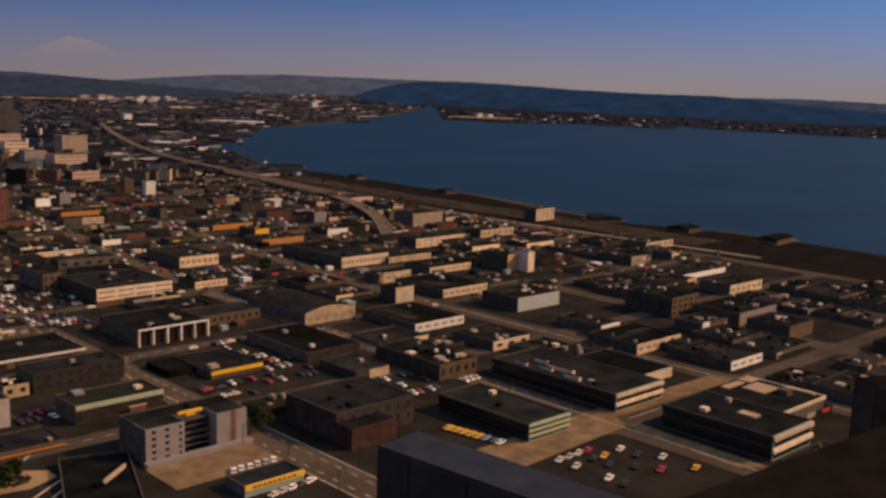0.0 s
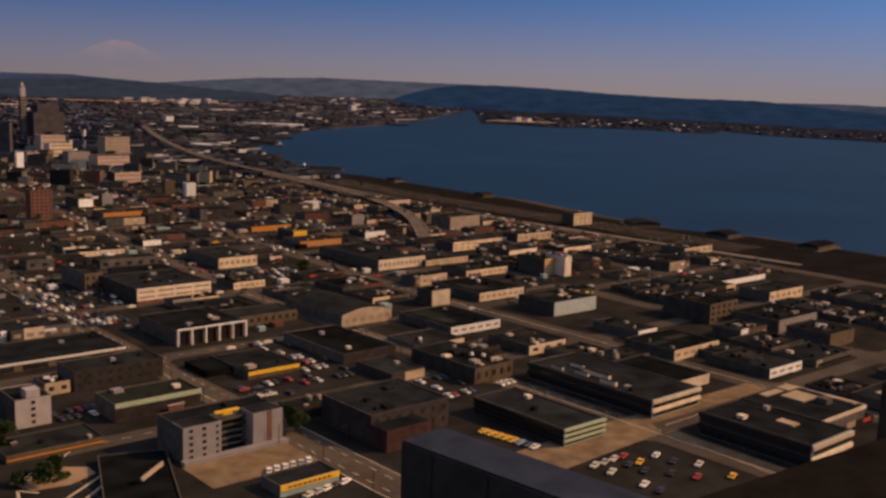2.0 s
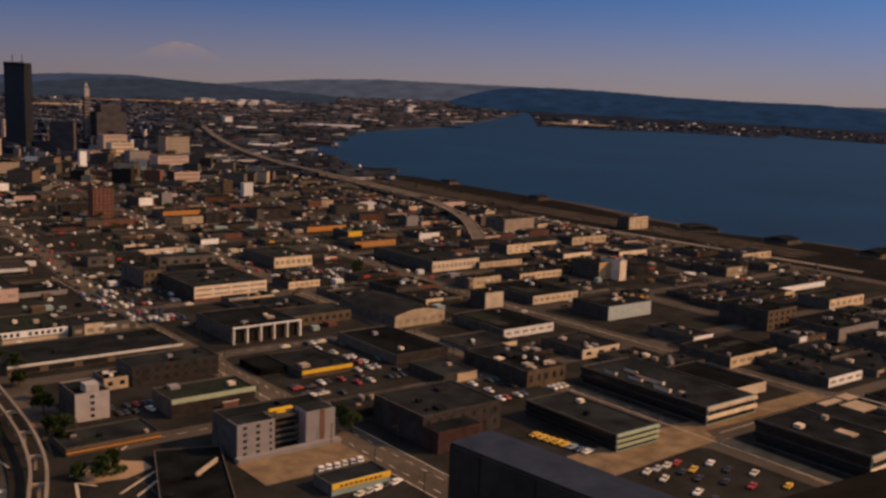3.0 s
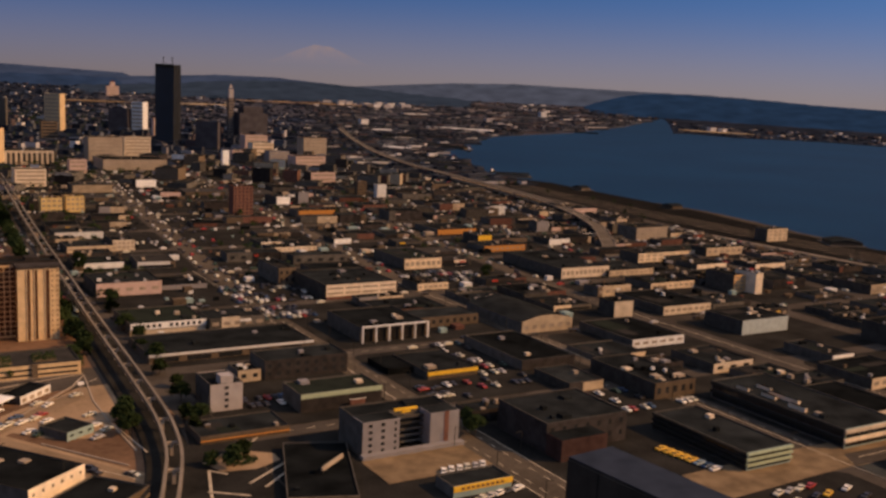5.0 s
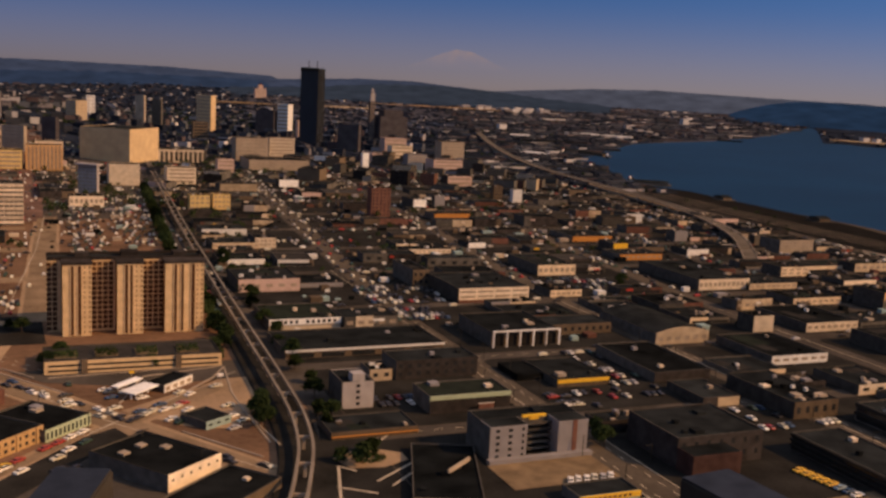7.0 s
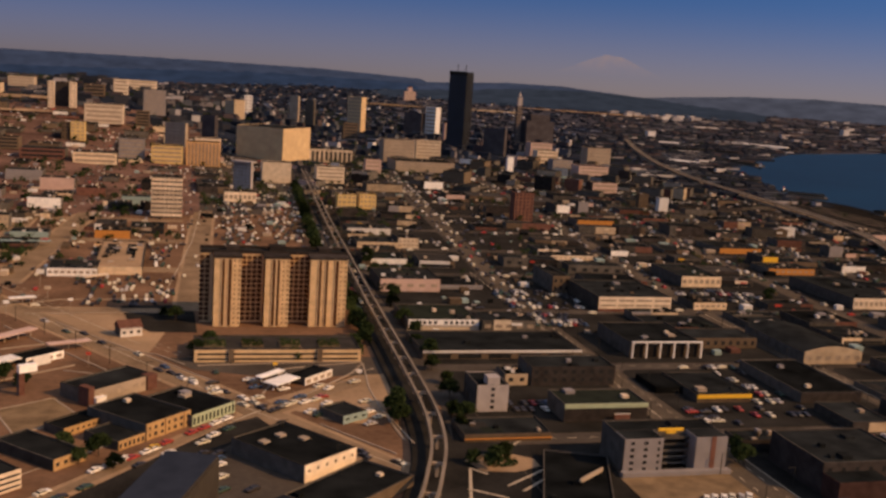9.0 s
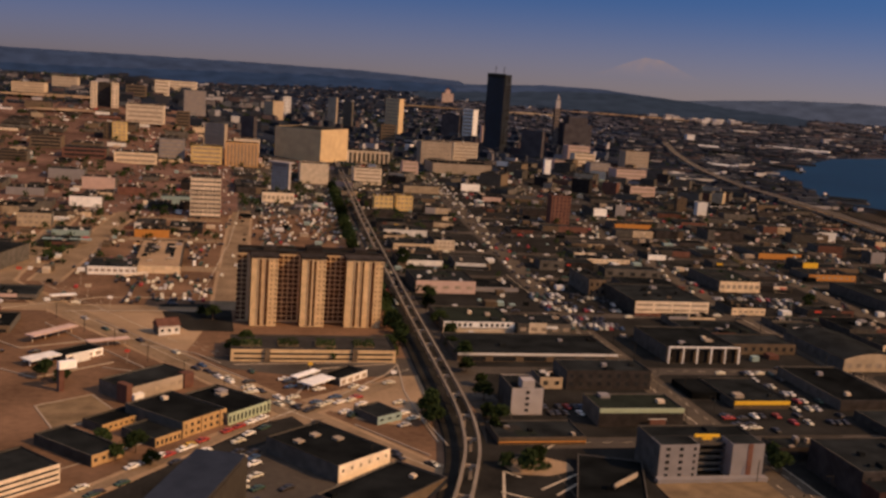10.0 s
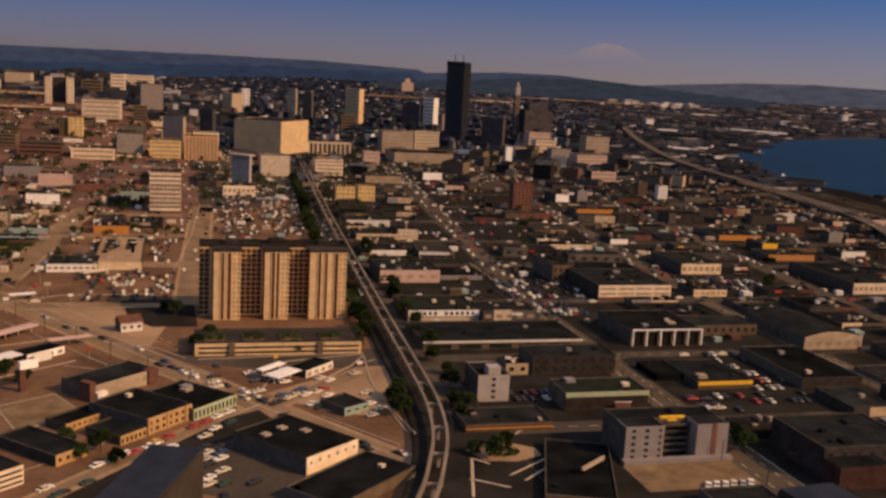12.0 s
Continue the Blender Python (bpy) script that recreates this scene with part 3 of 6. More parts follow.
def kerb(pts, w=0.35, z0=0.05, z1=0.42):
    """A raised pale kerb along a run of points."""
    bm = bmesh.new()
    for (ax, ay), (bx, by) in zip(pts, pts[1:]):
        d = Vector((bx - ax, by - ay)).normalized() * w
        q = [(ax - d.y, ay + d.x), (bx - d.y, by + d.x), (bx + d.y, by - d.x), (ax + d.y, ay - d.x)]
        lo, hi = [bm.verts.new((*p, z0)) for p in q], [bm.verts.new((*p, z1)) for p in q]
        bm.faces.new(hi)
        for k in range(4):
            bm.faces.new((lo[k], lo[(k + 1) % 4], hi[(k + 1) % 4], hi[k]))
    bmesh.ops.recalc_face_normals(bm, faces=bm.faces)
    return tagged(link("kerb", bm, CONCRETE), "worn pale kerb edging the open ground", "kerb", kind="structure")


for run in (((-80, 540), (-8, 436)), ((-56, 548), (22, 442)), ((50, 412), (84, 454), (92, 470)), ((40, 424), (54, 462), (92, 472)), ((60, 386), (84, 352)), ((74, 408), (88, 402), (90, 366)), ((92, 470), (88, 430), (88, 404), (93, 362)),
            ((-64, 409), (-44, 423), (-31, 399), (-53, 381), (-64, 409)), ((-100, 470), (-70, 446), (-40, 470)), ((-110, 520), (-84, 492), (-52, 508)), ((-30, 500), (-4, 486), (8, 470)), ((-74, 566), (6, 572)), ((14, 468), (92, 474)),
            ((-120, 560), (-60, 600), (-8, 604)), ((-190, 560), (-130, 620)), ((-44, 462), (-20, 452), (-2, 446))):
    kerb(run)


def pole_sign(x, y, h, w, board, words):
    """A sign board on a slim pole."""
    root = link("pole_sign", boxes((-0.14, -0.14, 0, 0.14, 0.14, h)), CONCRETE)
    root.location = (x, y, 0.05)
    part("board", boxes((-w / 2, -0.3, h, w / 2, 0.15, h + w * 0.55)), board, root)
    tagged(root, words, "sign")


for x, y, h, w, m, words in ((-50, 560, 9, 2.4, WHITE, "tall pole with a small pale sign board"), (-74, 634, 8, 4.5, WHITE, "white plastic sign board on a pole"), (-82, 560, 7, 3, WHITE, "white sign board on a slim pole"), (-34, 470, 5, 2.2, REDP, "red sign board on a slim pole"),
                             (84, 436, 6, 2.5, WHITE, "petrol station sign on a pole"), (48, 452, 5, 2, YELLOW, "yellow sign board on a slim pole"), (-96, 486, 6, 3, WHITE, "white sign board on a slim pole"), (-66, 600, 6, 3.4, CREAM, "cream sign board on a slim pole"),
                             (-110, 640, 7, 3, REDP, "red sign board on a tall pole")):
    pole_sign(x, y, h, w, m, words)
for x, y, ln, rot, m, words in ((-44, 652, 18, 38, CREAM, "long cream flat canopy on slim posts"), (-100, 770, 34, 4, TEAL, "long pale teal canopy over parked cars"), (-40, 760, 26, 2, AMBER, "long amber canopy on slim posts"), (-78, 590, 14, 20, WHITE, "white flat canopy on slim posts"), (-45, 497, 20, 22, PINK, "long pink canopy on slim posts")):
    ob = link("canopy", boxes((-ln / 2, -2.2, 3.3, ln / 2, 2.2, 3.8)), m)
    ob.location, ob.rotation_euler = (x, y, 0.06), (0, 0, radians(rot))
    tagged(ob, words, "canopy")
    for a in (-0.42, 0.0, 0.42):
        part("post", boxes((a * ln - 0.15, -0.15, 0, a * ln + 0.15, 0.15, 3.3)), CONCRETE, ob)

# ---- the apartment slab and its podium ----
BROWNW = mat("brown_window_strip", (0.075, 0.036, 0.02), 0.6, 0.3, 0.6)


CURTAIN = mat("brown_curtained_window", (0.23, 0.14, 0.075), 0.5, 0.3, 0.5)
BAY = mat("tan_ribbed_panel", (0.62, 0.43, 0.23), 0.85, 0.18, 0.25)


def apartment_slab():
    root = building("apartment_tower", "tan apartment slab with tall fluted bays and dark roof rim", 56, 557.5, 79, 14, 39, BAY, category="apartment building")
    strip = mesh_of("strip", boxes((-0.5, -0.12, 0, 0.5, 0.12, 36)), BROWNW)
    rib = mesh_of("rib", boxes((-0.5, -0.35, 0, 0.5, 0.3, 37.6)), BAY)
    pane = mesh_of("window", boxes((-0.5, -0.08, -0.5, 0.5, 0.08, 0.5)), CURTAIN)
    front = -7.0
    for cx, bw, lines in ((-25.7, 14, ((4.7, 1.0), (8.2, 1.2))), (0.5, 13, ((4.6, 1.1), (7.0, 1.0))), (28.2, 20, ((5.3, 1.0), (8.9, 0.9), (14.4, 1.3)))):
        bay = part("bay", boxes((cx - bw / 2, front - 10, 0, cx + bw / 2, front - 0.003, 37.5)), BAY, root)
        for u, wide in lines:
            piece("window_strip", strip, bay, cx - bw / 2 + u, front - 10.3, 0.8, 0, (wide * 1.35, 1, 1))
            piece("rib", rib, bay, cx - bw / 2 + u - wide * 0.68 - 0.25, front - 10.0, 0, 0, (0.5, 1, 1))
            piece("rib", rib, bay, cx - bw / 2 + u + wide * 0.68 + 0.25, front - 10.0, 0, 0, (0.5, 1, 1))
        for i in range(3):
            piece("window_strip", strip, bay, cx - bw / 2 - 0.05, front - 1.6 - 3.0 * i, 0.8, math.pi / 2, (1.1, 1, 1))
        for f in range(14):
            piece("window", pane, bay, cx + bw / 2 - 0.9, front - 10.0, 2.2 + f * 2.6, 0, (0.9, 1, 1.2))
            piece("window", pane, bay, cx + bw / 2 - 3.4, front - 10.0, 2.2 + f * 2.6, 0, (0.7, 1, 1.2))
        part("bay_rim", boxes((cx - bw / 2 - 0.6, front - 10.4, 37.5, cx + bw / 2 + 0.6, front - 0.35, 38.9)), SOOT, root)
    # recess windows made large and dark to bring the recess shade in as colour
    tall = mesh_of("window", boxes((-0.5, -0.08, -0.5, 0.5, 0.08, 0.5)), BROWNW)
    for cx in (-12.5, 13.2, -36):
        for i in range(4 if cx > -30 else 2):
            for f in range(14):
                piece("window", tall, root, cx - 4.2 + 2.8 * i + (1.4 if cx < -30 else 0), front, 2.2 + f * 2.6, 0, (2.3, 1, 2.1))
    part("roof_rim", boxes((-39.8, -7.3, 38.2, 39.8, -6.6, 40.0), (-39.8, 6.6, 38.2, 39.8, 7.3, 40.0), (-39.8, -6.6, 38.2, -39.2, 6.6, 40.0), (39.2, -6.6, 38.2, 39.8, 6.6, 40.0)), SOOT, root)
    for a, b, q in ((-26, 7, 2.8), (-3, 9, 3.4), (24, 7, 2.6)):
        part("lift_house", boxes((a, -4, 38.5, a + b, 4, 38.5 + q)), SOOT, root)
    return root


apartment_slab()
podium = building("parking_podium", "long cream parking podium with dark slot openings", 52, 487, 79, 27, 6.0, BAY, GRAVEL, category="garage")
for a, b in ((-38, -24), (-21, 18), (21, 38)):
    for z in (1.2, 3.6):
        part("slot", boxes((a, -13.85, z, b, -13.7, z + 0.9)), GLASS, podium, "dark slot opening")
for a in (-22.4, 19.4):
    part("stair_shaft", boxes((a - 1.3, -14.8, 0, a + 1.3, -13.76, 6.6)), BROWN, podium)
for a in (-30, -12, 6, 25):
    part("planter_bed", boxes((a - 5, -7, 5.5, a + 5, 3, 5.9)), LOTEARTH, podium)
    bm = bmesh.new()
    rl = random.Random(a + 50)
    for _ in range(260):
        c = Vector((rl.uniform(a - 5, a + 5), rl.uniform(-7, 3), 5.8 + rl.random() ** 2 * 2.2))
        u = Vector((rl.gauss(0, 1), rl.gauss(0, 1), rl.gauss(0, 1))).normalized() * rl.uniform(0.3, 0.7)
        w = u.orthogonal().normalized() * rl.uniform(0.3, 0.6)
        bm.faces.new([bm.verts.new(c + q) for q in (u, w, -u, -w)])
    part("shrub_bed", bm, LEAF, podium, "low dark shrubs in a roof bed")

# ---- blocks beside the elevated track ----
wt = building("hotel_block", "pale windowless end of a hotel block with one window column", 135, 407, 14, 20, 12, PALE, side=PALE, s=(1, 4, "s", 0.8, 0.12, 0.5), vents=1)
# thin dark panel over the left wall, added to paint its shade
part("dark_side", boxes((-7.1, -9.9, 0, -7.003, 10, 11.9)), DARKW, wt, "dark side panel carrying the shade of this wall")
part("stair_head", boxes((-2.6, -9.9, 11.5, 2.8, -4, 15.2)), PALE, wt)
lr = building("furniture_store", "long dark store with a thin white roof edge", 166, 497, 85, 40, 4.4, BROWN, band=(WHITE, 3.4, 4.5), vents=3)
for a in range(5):
    part("shopfront", boxes((-40 + a * 16, -20.32, 0.4, -28 + a * 16, -20.2, 2.8)), GLASS, lr)
dealer = building("car_dealership", "low white car dealership with a lettered signboard front", 149, 553, 41, 38, 6.0, CREAM, TAR_GREEN, vents=4)
board = part("signboard", boxes((-20.4, -19.9, 3.0, 20.4, -19.26, 6.2)), WHITE, dealer, "white signboard with dark bars of writing")
bar = mesh_of("bar", boxes((-0.5, -0.05, -0.5, 0.5, 0.05, 0.5)), STEEL)
for i in range(12):
    if i != 5:
        piece("letter_bar", bar, board, -17.5 + 3.1 * i, -19.94, 4.6, 0, (1.7, 1, 1.8))
building("warehouse", "plain pink stucco warehouse with a dark roof", 152, 652, 40, 38, 8.3, PINK, s=(5, 1, "s", 0.5, 0.5, 0.25), vents=3)
gar = building("parking_garage", "dark garage hall with white portal frames along its front", 257, 500, 41, 44, 8.4, BROWN, vents=4, category="garage")
for i in range(6):
    x = -20 + 8 * i
    part("frame_post", boxes((x - 0.38, -24.2, 0, x + 0.38, -23.4, 8.6)), WHITE, gar, "white concrete frame post")
part("frame_beam", boxes((-20.4, -24.3, 8.6, 20.4, -23.3, 9.2)), WHITE, gar, "white concrete frame beam")
# flat dark panels: the shade inside the open bays painted as a sheet
for i in range(5):
    part("bay_dark_panel", boxes((-19 + 8 * i, -22.34, 0.3, -13 + 8 * i, -22.2, 7.2)), OPENING, gar)
building("brick_hall", "long orange-brown brick hall beside the garage", 301, 506, 42, 22, 6.0, BROWN, s=(9, 1))
green = building("bowling_hall", "low hall with a pale green roof fascia", 181, 392, 38, 20, 8.0, SOOT, TAR_GREEN, band=(GREENP, 6.2, 8.2), vents=2)
sg = part("front_sign", boxes((3, -12.6, 1.6, 10, -12.2, 4.0)), BRICK, green, "dark red framed sign with pale bars")
part("sign_frame", boxes((2.6, -12.5, 4.0, 10.4, -12.1, 4.2), (2.6, -12.5, 1.4, 10.4, -12.1, 1.6)), WHITE, sg)
building("brick_block", "dark sooty brick block of two storeys", 186, 442, 42, 20, 9.2, SOOT, s=(9, 2, "s", 1.0, 0.4, 0.45), vents=3)
building("shop_building", "small ochre brick annexe", 158, 440, 11, 14, 5.5, TAN, s=(2, 1))
building("shop_building", "low dark shop row with a thin orange trim", 131, 372, 36, 20, 3.2, BROWN, band=(ORANGE, 1.2, 1.7))
ys = building("tyre_shop", "low dark shop with a long bright yellow fascia", 250, 422, 28, 36, 3.8, BROWN, band=(YELLOW, 2.1, 3.9), vents=2)
part("lower_wing", boxes((-28, -4, 0, -14.003, 18, 3.2)), TAR, ys)


def grey_block():
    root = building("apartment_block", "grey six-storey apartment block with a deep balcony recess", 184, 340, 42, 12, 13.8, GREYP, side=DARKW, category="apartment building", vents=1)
    part("left_wing", boxes((-21, -15, 0, -5.5, -6.003, 13.8)), GREYP, root)
    right = part("right_wing", boxes((8, -15, 0, 21, -6.003, 13.8)), GREYP, root)
    part("dark_stripe", boxes((14.2, -15.15, 0, 16.2, -14.98, 13.9)), BRICK, right, "dark red upright stripe")
    part("wing_roof", boxes((-20.6, -14.6, 13.82, -5.9, -6, 13.95)), TAR, root)
    part("wing_roof", boxes((8.4, -14.6, 13.82, 20.6, -6, 13.95)), TAR, root)
    for f in range(5):
        for u in (-17.8, -12.5, -7.2):
            piece("window", WINDOW, root, u, -15, 2.2 + f * 2.5, 0, (1.6 if u < -8 else 1.0, 1, 1.2))
        part("balcony_deck", boxes((-5.4, -9.5, 1.4 + f * 2.5, 7.9, -6, 1.65 + f * 2.5), (-5.4, -9.5, 1.65 + f * 2.5, 7.9, -9.35, 2.4 + f * 2.5)), DARKW, root)
    # left wing's shaded flank darkened with an added panel, like the DARKW sides
    part("dark_side", boxes((-21.1, -14.9, 0, -21.003, -6.1, 13.7)), DARKW, root, "dark side panel carrying the shade of this wall")
    part("podium_wall", boxes((-22, -18, 0, 22, -15.003, 1.8)), GREYP, root)
    part("sun_canopy", boxes((-5.5, -10.6, 15.0, 4.5, -9.6, 15.9), (-2.2, -10.4, 13.9, 1.6, -9.4, 15.0)), YELLOW, root, "sunlit yellow roof canopy")
    return root


grey_block()
db = building("brick_warehouse", "large dark brick warehouse with two roof levels", 250, 318, 40, 34, 12.2, SOOT, side=SOOT, s=(7, 2, "s", 1.5, 0.25, 0.4), vents=4)
part("lower_block", boxes((-20, -27, 0, 2, -17.003, 8.6)), REDSOOT, db, "sooty dark red brick block")
part("lower_roof", boxes((-19.6, -26.6, 8.62, 1.6, -17.1, 8.75)), TAR, db)
ss = building("sign_shop", "low shop with a long yellow signboard along its front", 187, 285, 24, 12, 4.3, TEAL, band=(YELLOW, 2.3, 4.4))
for i in range(9):
    part("letter_bar", boxes((-9 + i * 2, -6.7, 2.9, -7.7 + i * 2, -6.61, 3.7)), BRICK, ss, "dark bar of sign writing")


def banded_office(name, label, x, y, w, d, h, floors, wall, band_mat, skylights):
    """A low office with pale spandrel bands and recessed glass ribbons on the front and one side."""
    root = building(name, label, x, y, w, d, h, wall, TAR, vents=2, category="office building")
    for f in range(floors):
        z = 0.8 + f * (h - 0.8) / floors
        part("glass_ribbon", boxes((-w / 2 + 0.6, -d / 2 - 0.32, z, w / 2 - 0.6, -d / 2 - 0.2, z + 0.45 * h / floors)), GLASS, root)
        part("spandrel", boxes((-w / 2 - 0.5, -d / 2 - 1.1, z + 0.5 * h / floors, w / 2 + 0.3, -d / 2 - 0.253, z + 0.85 * h / floors)), band_mat, root, "pale spandrel band")
        part("side_ribbon", boxes((-w / 2 - 0.06, -d / 2 + 0.6, z, -w / 2 + 0.1, d / 2 - 0.6, z + 0.45 * h / floors)), GLASS, root)
        part("side_spandrel", boxes((-w / 2 - 0.9, -d / 2, z + 0.5 * h / floors, -w / 2 - 0.003, d / 2, z + 0.85 * h / floors)), STEEL, root)
    for a, b, lw, ld, q in skylights:
        sk = part("skylight", boxes((a, b, h - 0.5, a + lw, b + ld, h + q)), CREAM, root, "pale raised skylight box")
        part("skylight_lid", boxes((a - 0.1, b - 0.1, h + q, a + lw + 0.1, b + ld + 0.1, h + q + 0.1)), TAR, sk)
    return root


banded_office("printing_plant", "long dark-roofed printing works with pale banded front and roof skylights", 364, 293, 34, 74, 8.4, 2, TEAL, CREAM,
              ((-14, -14, 1.6, 9, 1.5), (-8, -5, 2.0, 16, 1.4), (-12, 4, 1.4, 8, 1.0), (-4, 14, 1.4, 8, 1.0), (-14, 18, 1.4, 7, 1.0)))
building("annexe", "low annexe with a pale front wall", 398, 294, 32, 42, 5.0, CREAM, category="office building")
tr = banded_office("terraced_office", "broad dark office with two pale balcony bands and raised roof terraces", 362, 207, 30, 50, 10.2, 2, TEAL, CREAM, ())
wing = part("rear_wing", boxes((15.003, -12, 0, 52, 26, 9.4)), DARKW, tr)
part("rear_roof", boxes((15.3, -11.7, 9.404, 51.7, 25.7, 9.6)), TAR, wing)
part("rear_band", boxes((52.003, -12, 8.3, 52.6, 26, 9.9), (15.3, -12.5, 8.3, 52.6, -12.003, 9.9)), CREAM, wing, "pale balcony band")
for a, b, lw, ld, q in ((33, 6, 13, 11, 0.5), (43, 19, 9, 6, 0.5), (48, -9, 3.4, 14, 0.9), (27, 20, 14, 4, 0.4)):
    part("roof_terrace", boxes((a, b, 9.3, a + lw, b + ld, 9.6 + q)), EARTH, wing, "sunlit tan roof terrace")
part("roof_hut", boxes((38, -2, 9.3, 43, 3, 12)), DARKW, wing)
part("roof_terrace", boxes((-1, -9, 9.6, 4, -1, 10.5)), EARTH, tr, "sunlit tan roof box")
banded_office("clinic", "dark green office with three pale floor bands", 302, 281, 24, 52, 7.4, 3, TEAL, GREENP, ())


def hangar():
    root = building("bow_roof_hall", "tan bow-fronted hall with a dark barrel roof", 350, 494, 36, 60, 6.4, TAN, s=(6, 1, "s", 0.8, 0.6, 0.5), category="hall")
    for name, m, y0, y1, r0 in (("bow_front", TAN, -30.4, -29.9, 0.0), ("barrel_roof", TAR, -29.9, 30, -0.5)):
        bm = bmesh.new()
        n = 12
        cols = []
        for i in range(n + 1):
            u = -17.8 + 35.6 * i / n
            z = 6.0 + r0 + 3.8 * math.cos(u / 17.8 * math.pi / 2.3)
            cols.append([bm.verts.new(p) for p in ((u, y0, 5.0), (u, y0, z), (u, y1, z), (u, y1, 5.0))])
        for a, b in zip(cols, cols[1:]):
            for k in range(4):
                bm.faces.new((a[k], b[k], b[(k + 1) % 4], a[(k + 1) % 4]))
        bm.faces.new(cols[0])
        bm.faces.new(list(reversed(cols[-1])))
        bmesh.ops.recalc_face_normals(bm, faces=bm.faces)
        part(name, bm, m, root)


hangar()

# ---- the low quarter across the diagonal street ----
ws = building("workshop", "low workshop with a sunlit windowed side and square skylights", 45.4, 350.4, 26, 37, 6.4, CREAM, rot=38, s=(6, 1, "s", 2.6, 0.2, 0.3))
for a, b in ((-7, 8), (2, 9), (6, 1)):
    part("skylight", boxes((a - 1.6, b - 1.6, 5.9, a + 1.6, b + 1.6, 6.6)), CONCRETE, ws, "pale square skylight")
OCHRE = mat("ochre_brick", (0.40, 0.245, 0.105), 0.9, 0.22, 0.3)
school = building("school_block", "two-storey ochre brick school block with tall windows", -9.4, 391, 23, 31, 6.4, OCHRE, rot=45, s=(7, 2, "s", 0.6, 0.42, 0.5), vents=1)
for k in range(3):
    part("buttress", boxes((-11.5 + k * 9.6, -16.2, 0, -10.3 + k * 9.6, -15.76, 6.5)), OCHRE, school)
building("school_block", "low school wing with green-tinted windows", 8.2, 404.5, 24, 30, 4.8, GREENP, rot=45, s=(11, 1, "s", 0.6, 0.5, 0.75), vents=3)
building("school_block", "single-storey school porch wing with a dark roof", -17.6, 373.3, 12.4, 18, 3.6, OCHRE, rot=45, s=(6, 1, "s", 0.5, 0.5, 0.7))
building("school_block", "low ochre school wing with a dark roof", -41.8, 361, 13.4, 31, 4.2, OCHRE, rot=45, s=(4, 1))
building("school_block", "narrow ochre link wing with a window row", -31.4, 389.6, 22.5, 11, 3.4, OCHRE, rot=45, s=(9, 1))
building("office_block", "cream office with ribbon windows", -60.3, 333, 24, 22, 6.6, CREAM, rot=42, s=(1, 3, "s", 0.4, 0.96, 0.4))
th = building("playhouse", "brick hall with red end walls and a dark roof", -23, 430.8, 34, 18, 6.2, CONCRETE, rot=43, s=(8, 1))
part("end_tower", boxes((12, -10.2, 0, 17.2, -6, 6.6)), BRICK, th, "red brick end tower")
part("end_tower", boxes((-18.2, -10.2, 0, -15.4, -4, 8.0)), BRICK, th, "red brick end tower")
part("white_porch", boxes((-15.4, -11.6, 0, -10.5, -9.26, 3.6)), WHITE, th, "white rendered porch")
ps = building("sign_tower", "red brick pylon with a white signboard", -57, 428, 2.2, 2.2, 9.6, BRICK, category="sign", rot=30)
part("signboard", boxes((-1.2, -1.8, 9.8, 6.2, 0.6, 13)), WHITE, ps)
lot_slab("pavement_earth", "bare tan yard with a pale kerb", [(-64, 409), (-44, 423), (-31, 399), (-53, 381)], LOTEARTH, z1=0.3)
house = building("house", "small white gabled house", -19, 524, 11, 9, 4.6, WHITE, s=(3, 1), category="house", rot=20)
bm = bmesh.new()
v = [bm.verts.new(p) for p in ((-6, -5, 4.4), (6, -5, 4.4), (6, 5, 4.4), (-6, 5, 4.4), (-6, 0, 8), (6, 0, 8))]
for q in ((0, 1, 5, 4), (2, 3, 4, 5), (0, 4, 3), (1, 2, 5), (3, 2, 1, 0)):
    bm.faces.new([v[i] for i in q])
part("gable_roof", bm, BRICK, house)


def canopy_station(x, y, rot):
    root = building("petrol_station", "white petrol station with a dark flat roof and a slanted canopy", x, y, 20, 11, 3.4, WHITE, rot=rot, s=(4, 1, "s", 0.3, 0.6, 0.7))
    part("canopy", boxes((-26, -3, 3.0, -10.003, 5, 3.5)), WHITE, root, "white canopy slab")
    for a in (-24, -13):
        part("canopy_post", boxes((a - 0.25, 0.5, 0, a + 0.25, 1.0, 3.0)), WHITE, root)
    return root


building("store", "broad low shed with a black tar roof beside the workshop", 60.5, 316.5, 42, 22, 4.0, BROWN, rot=42, vents=2)
building("store", "low black-roofed store beside the traffic island", 142, 317, 24, 52, 2.8, BROWN, rot=-20, vents=2)
st = canopy_station(63, 447, 45)
part("rear_canopy", boxes((-22, 9, 3.0, -6, 13, 3.4)), WHITE, st, "slanted white canopy slab")
for a in (-20, -8):
    part("canopy_post", boxes((a - 0.2, 10.8, 0, a + 0.2, 11.2, 3.0)), WHITE, st)
st = canopy_station(-57, 480, 44)
part("sign_wall", boxes((-9, -9.5, 0.4, 0, -8.9, 4.4)), WHITE, st, "white upright sign wall")
can = link("canopy", boxes((-14, -3, 3.4, 14, 3, 4.0)), PINK)
can.location, can.rotation_euler = (-72.5, 512, 0.06), (0, 0, radians(51))
tagged(can, "long pink flat canopy on slim posts", "canopy")
for a in (-12, -4, 4, 12):
    part("post", boxes((a - 0.2, -0.2, 0, a + 0.2, 0.2, 3.4)), CREAM, can)
building("kiosk_shop", "small dark-roofed car shop with a teal side", 70.5, 395, 13, 15, 3.4, TEAL, rot=32, s=(3, 1))
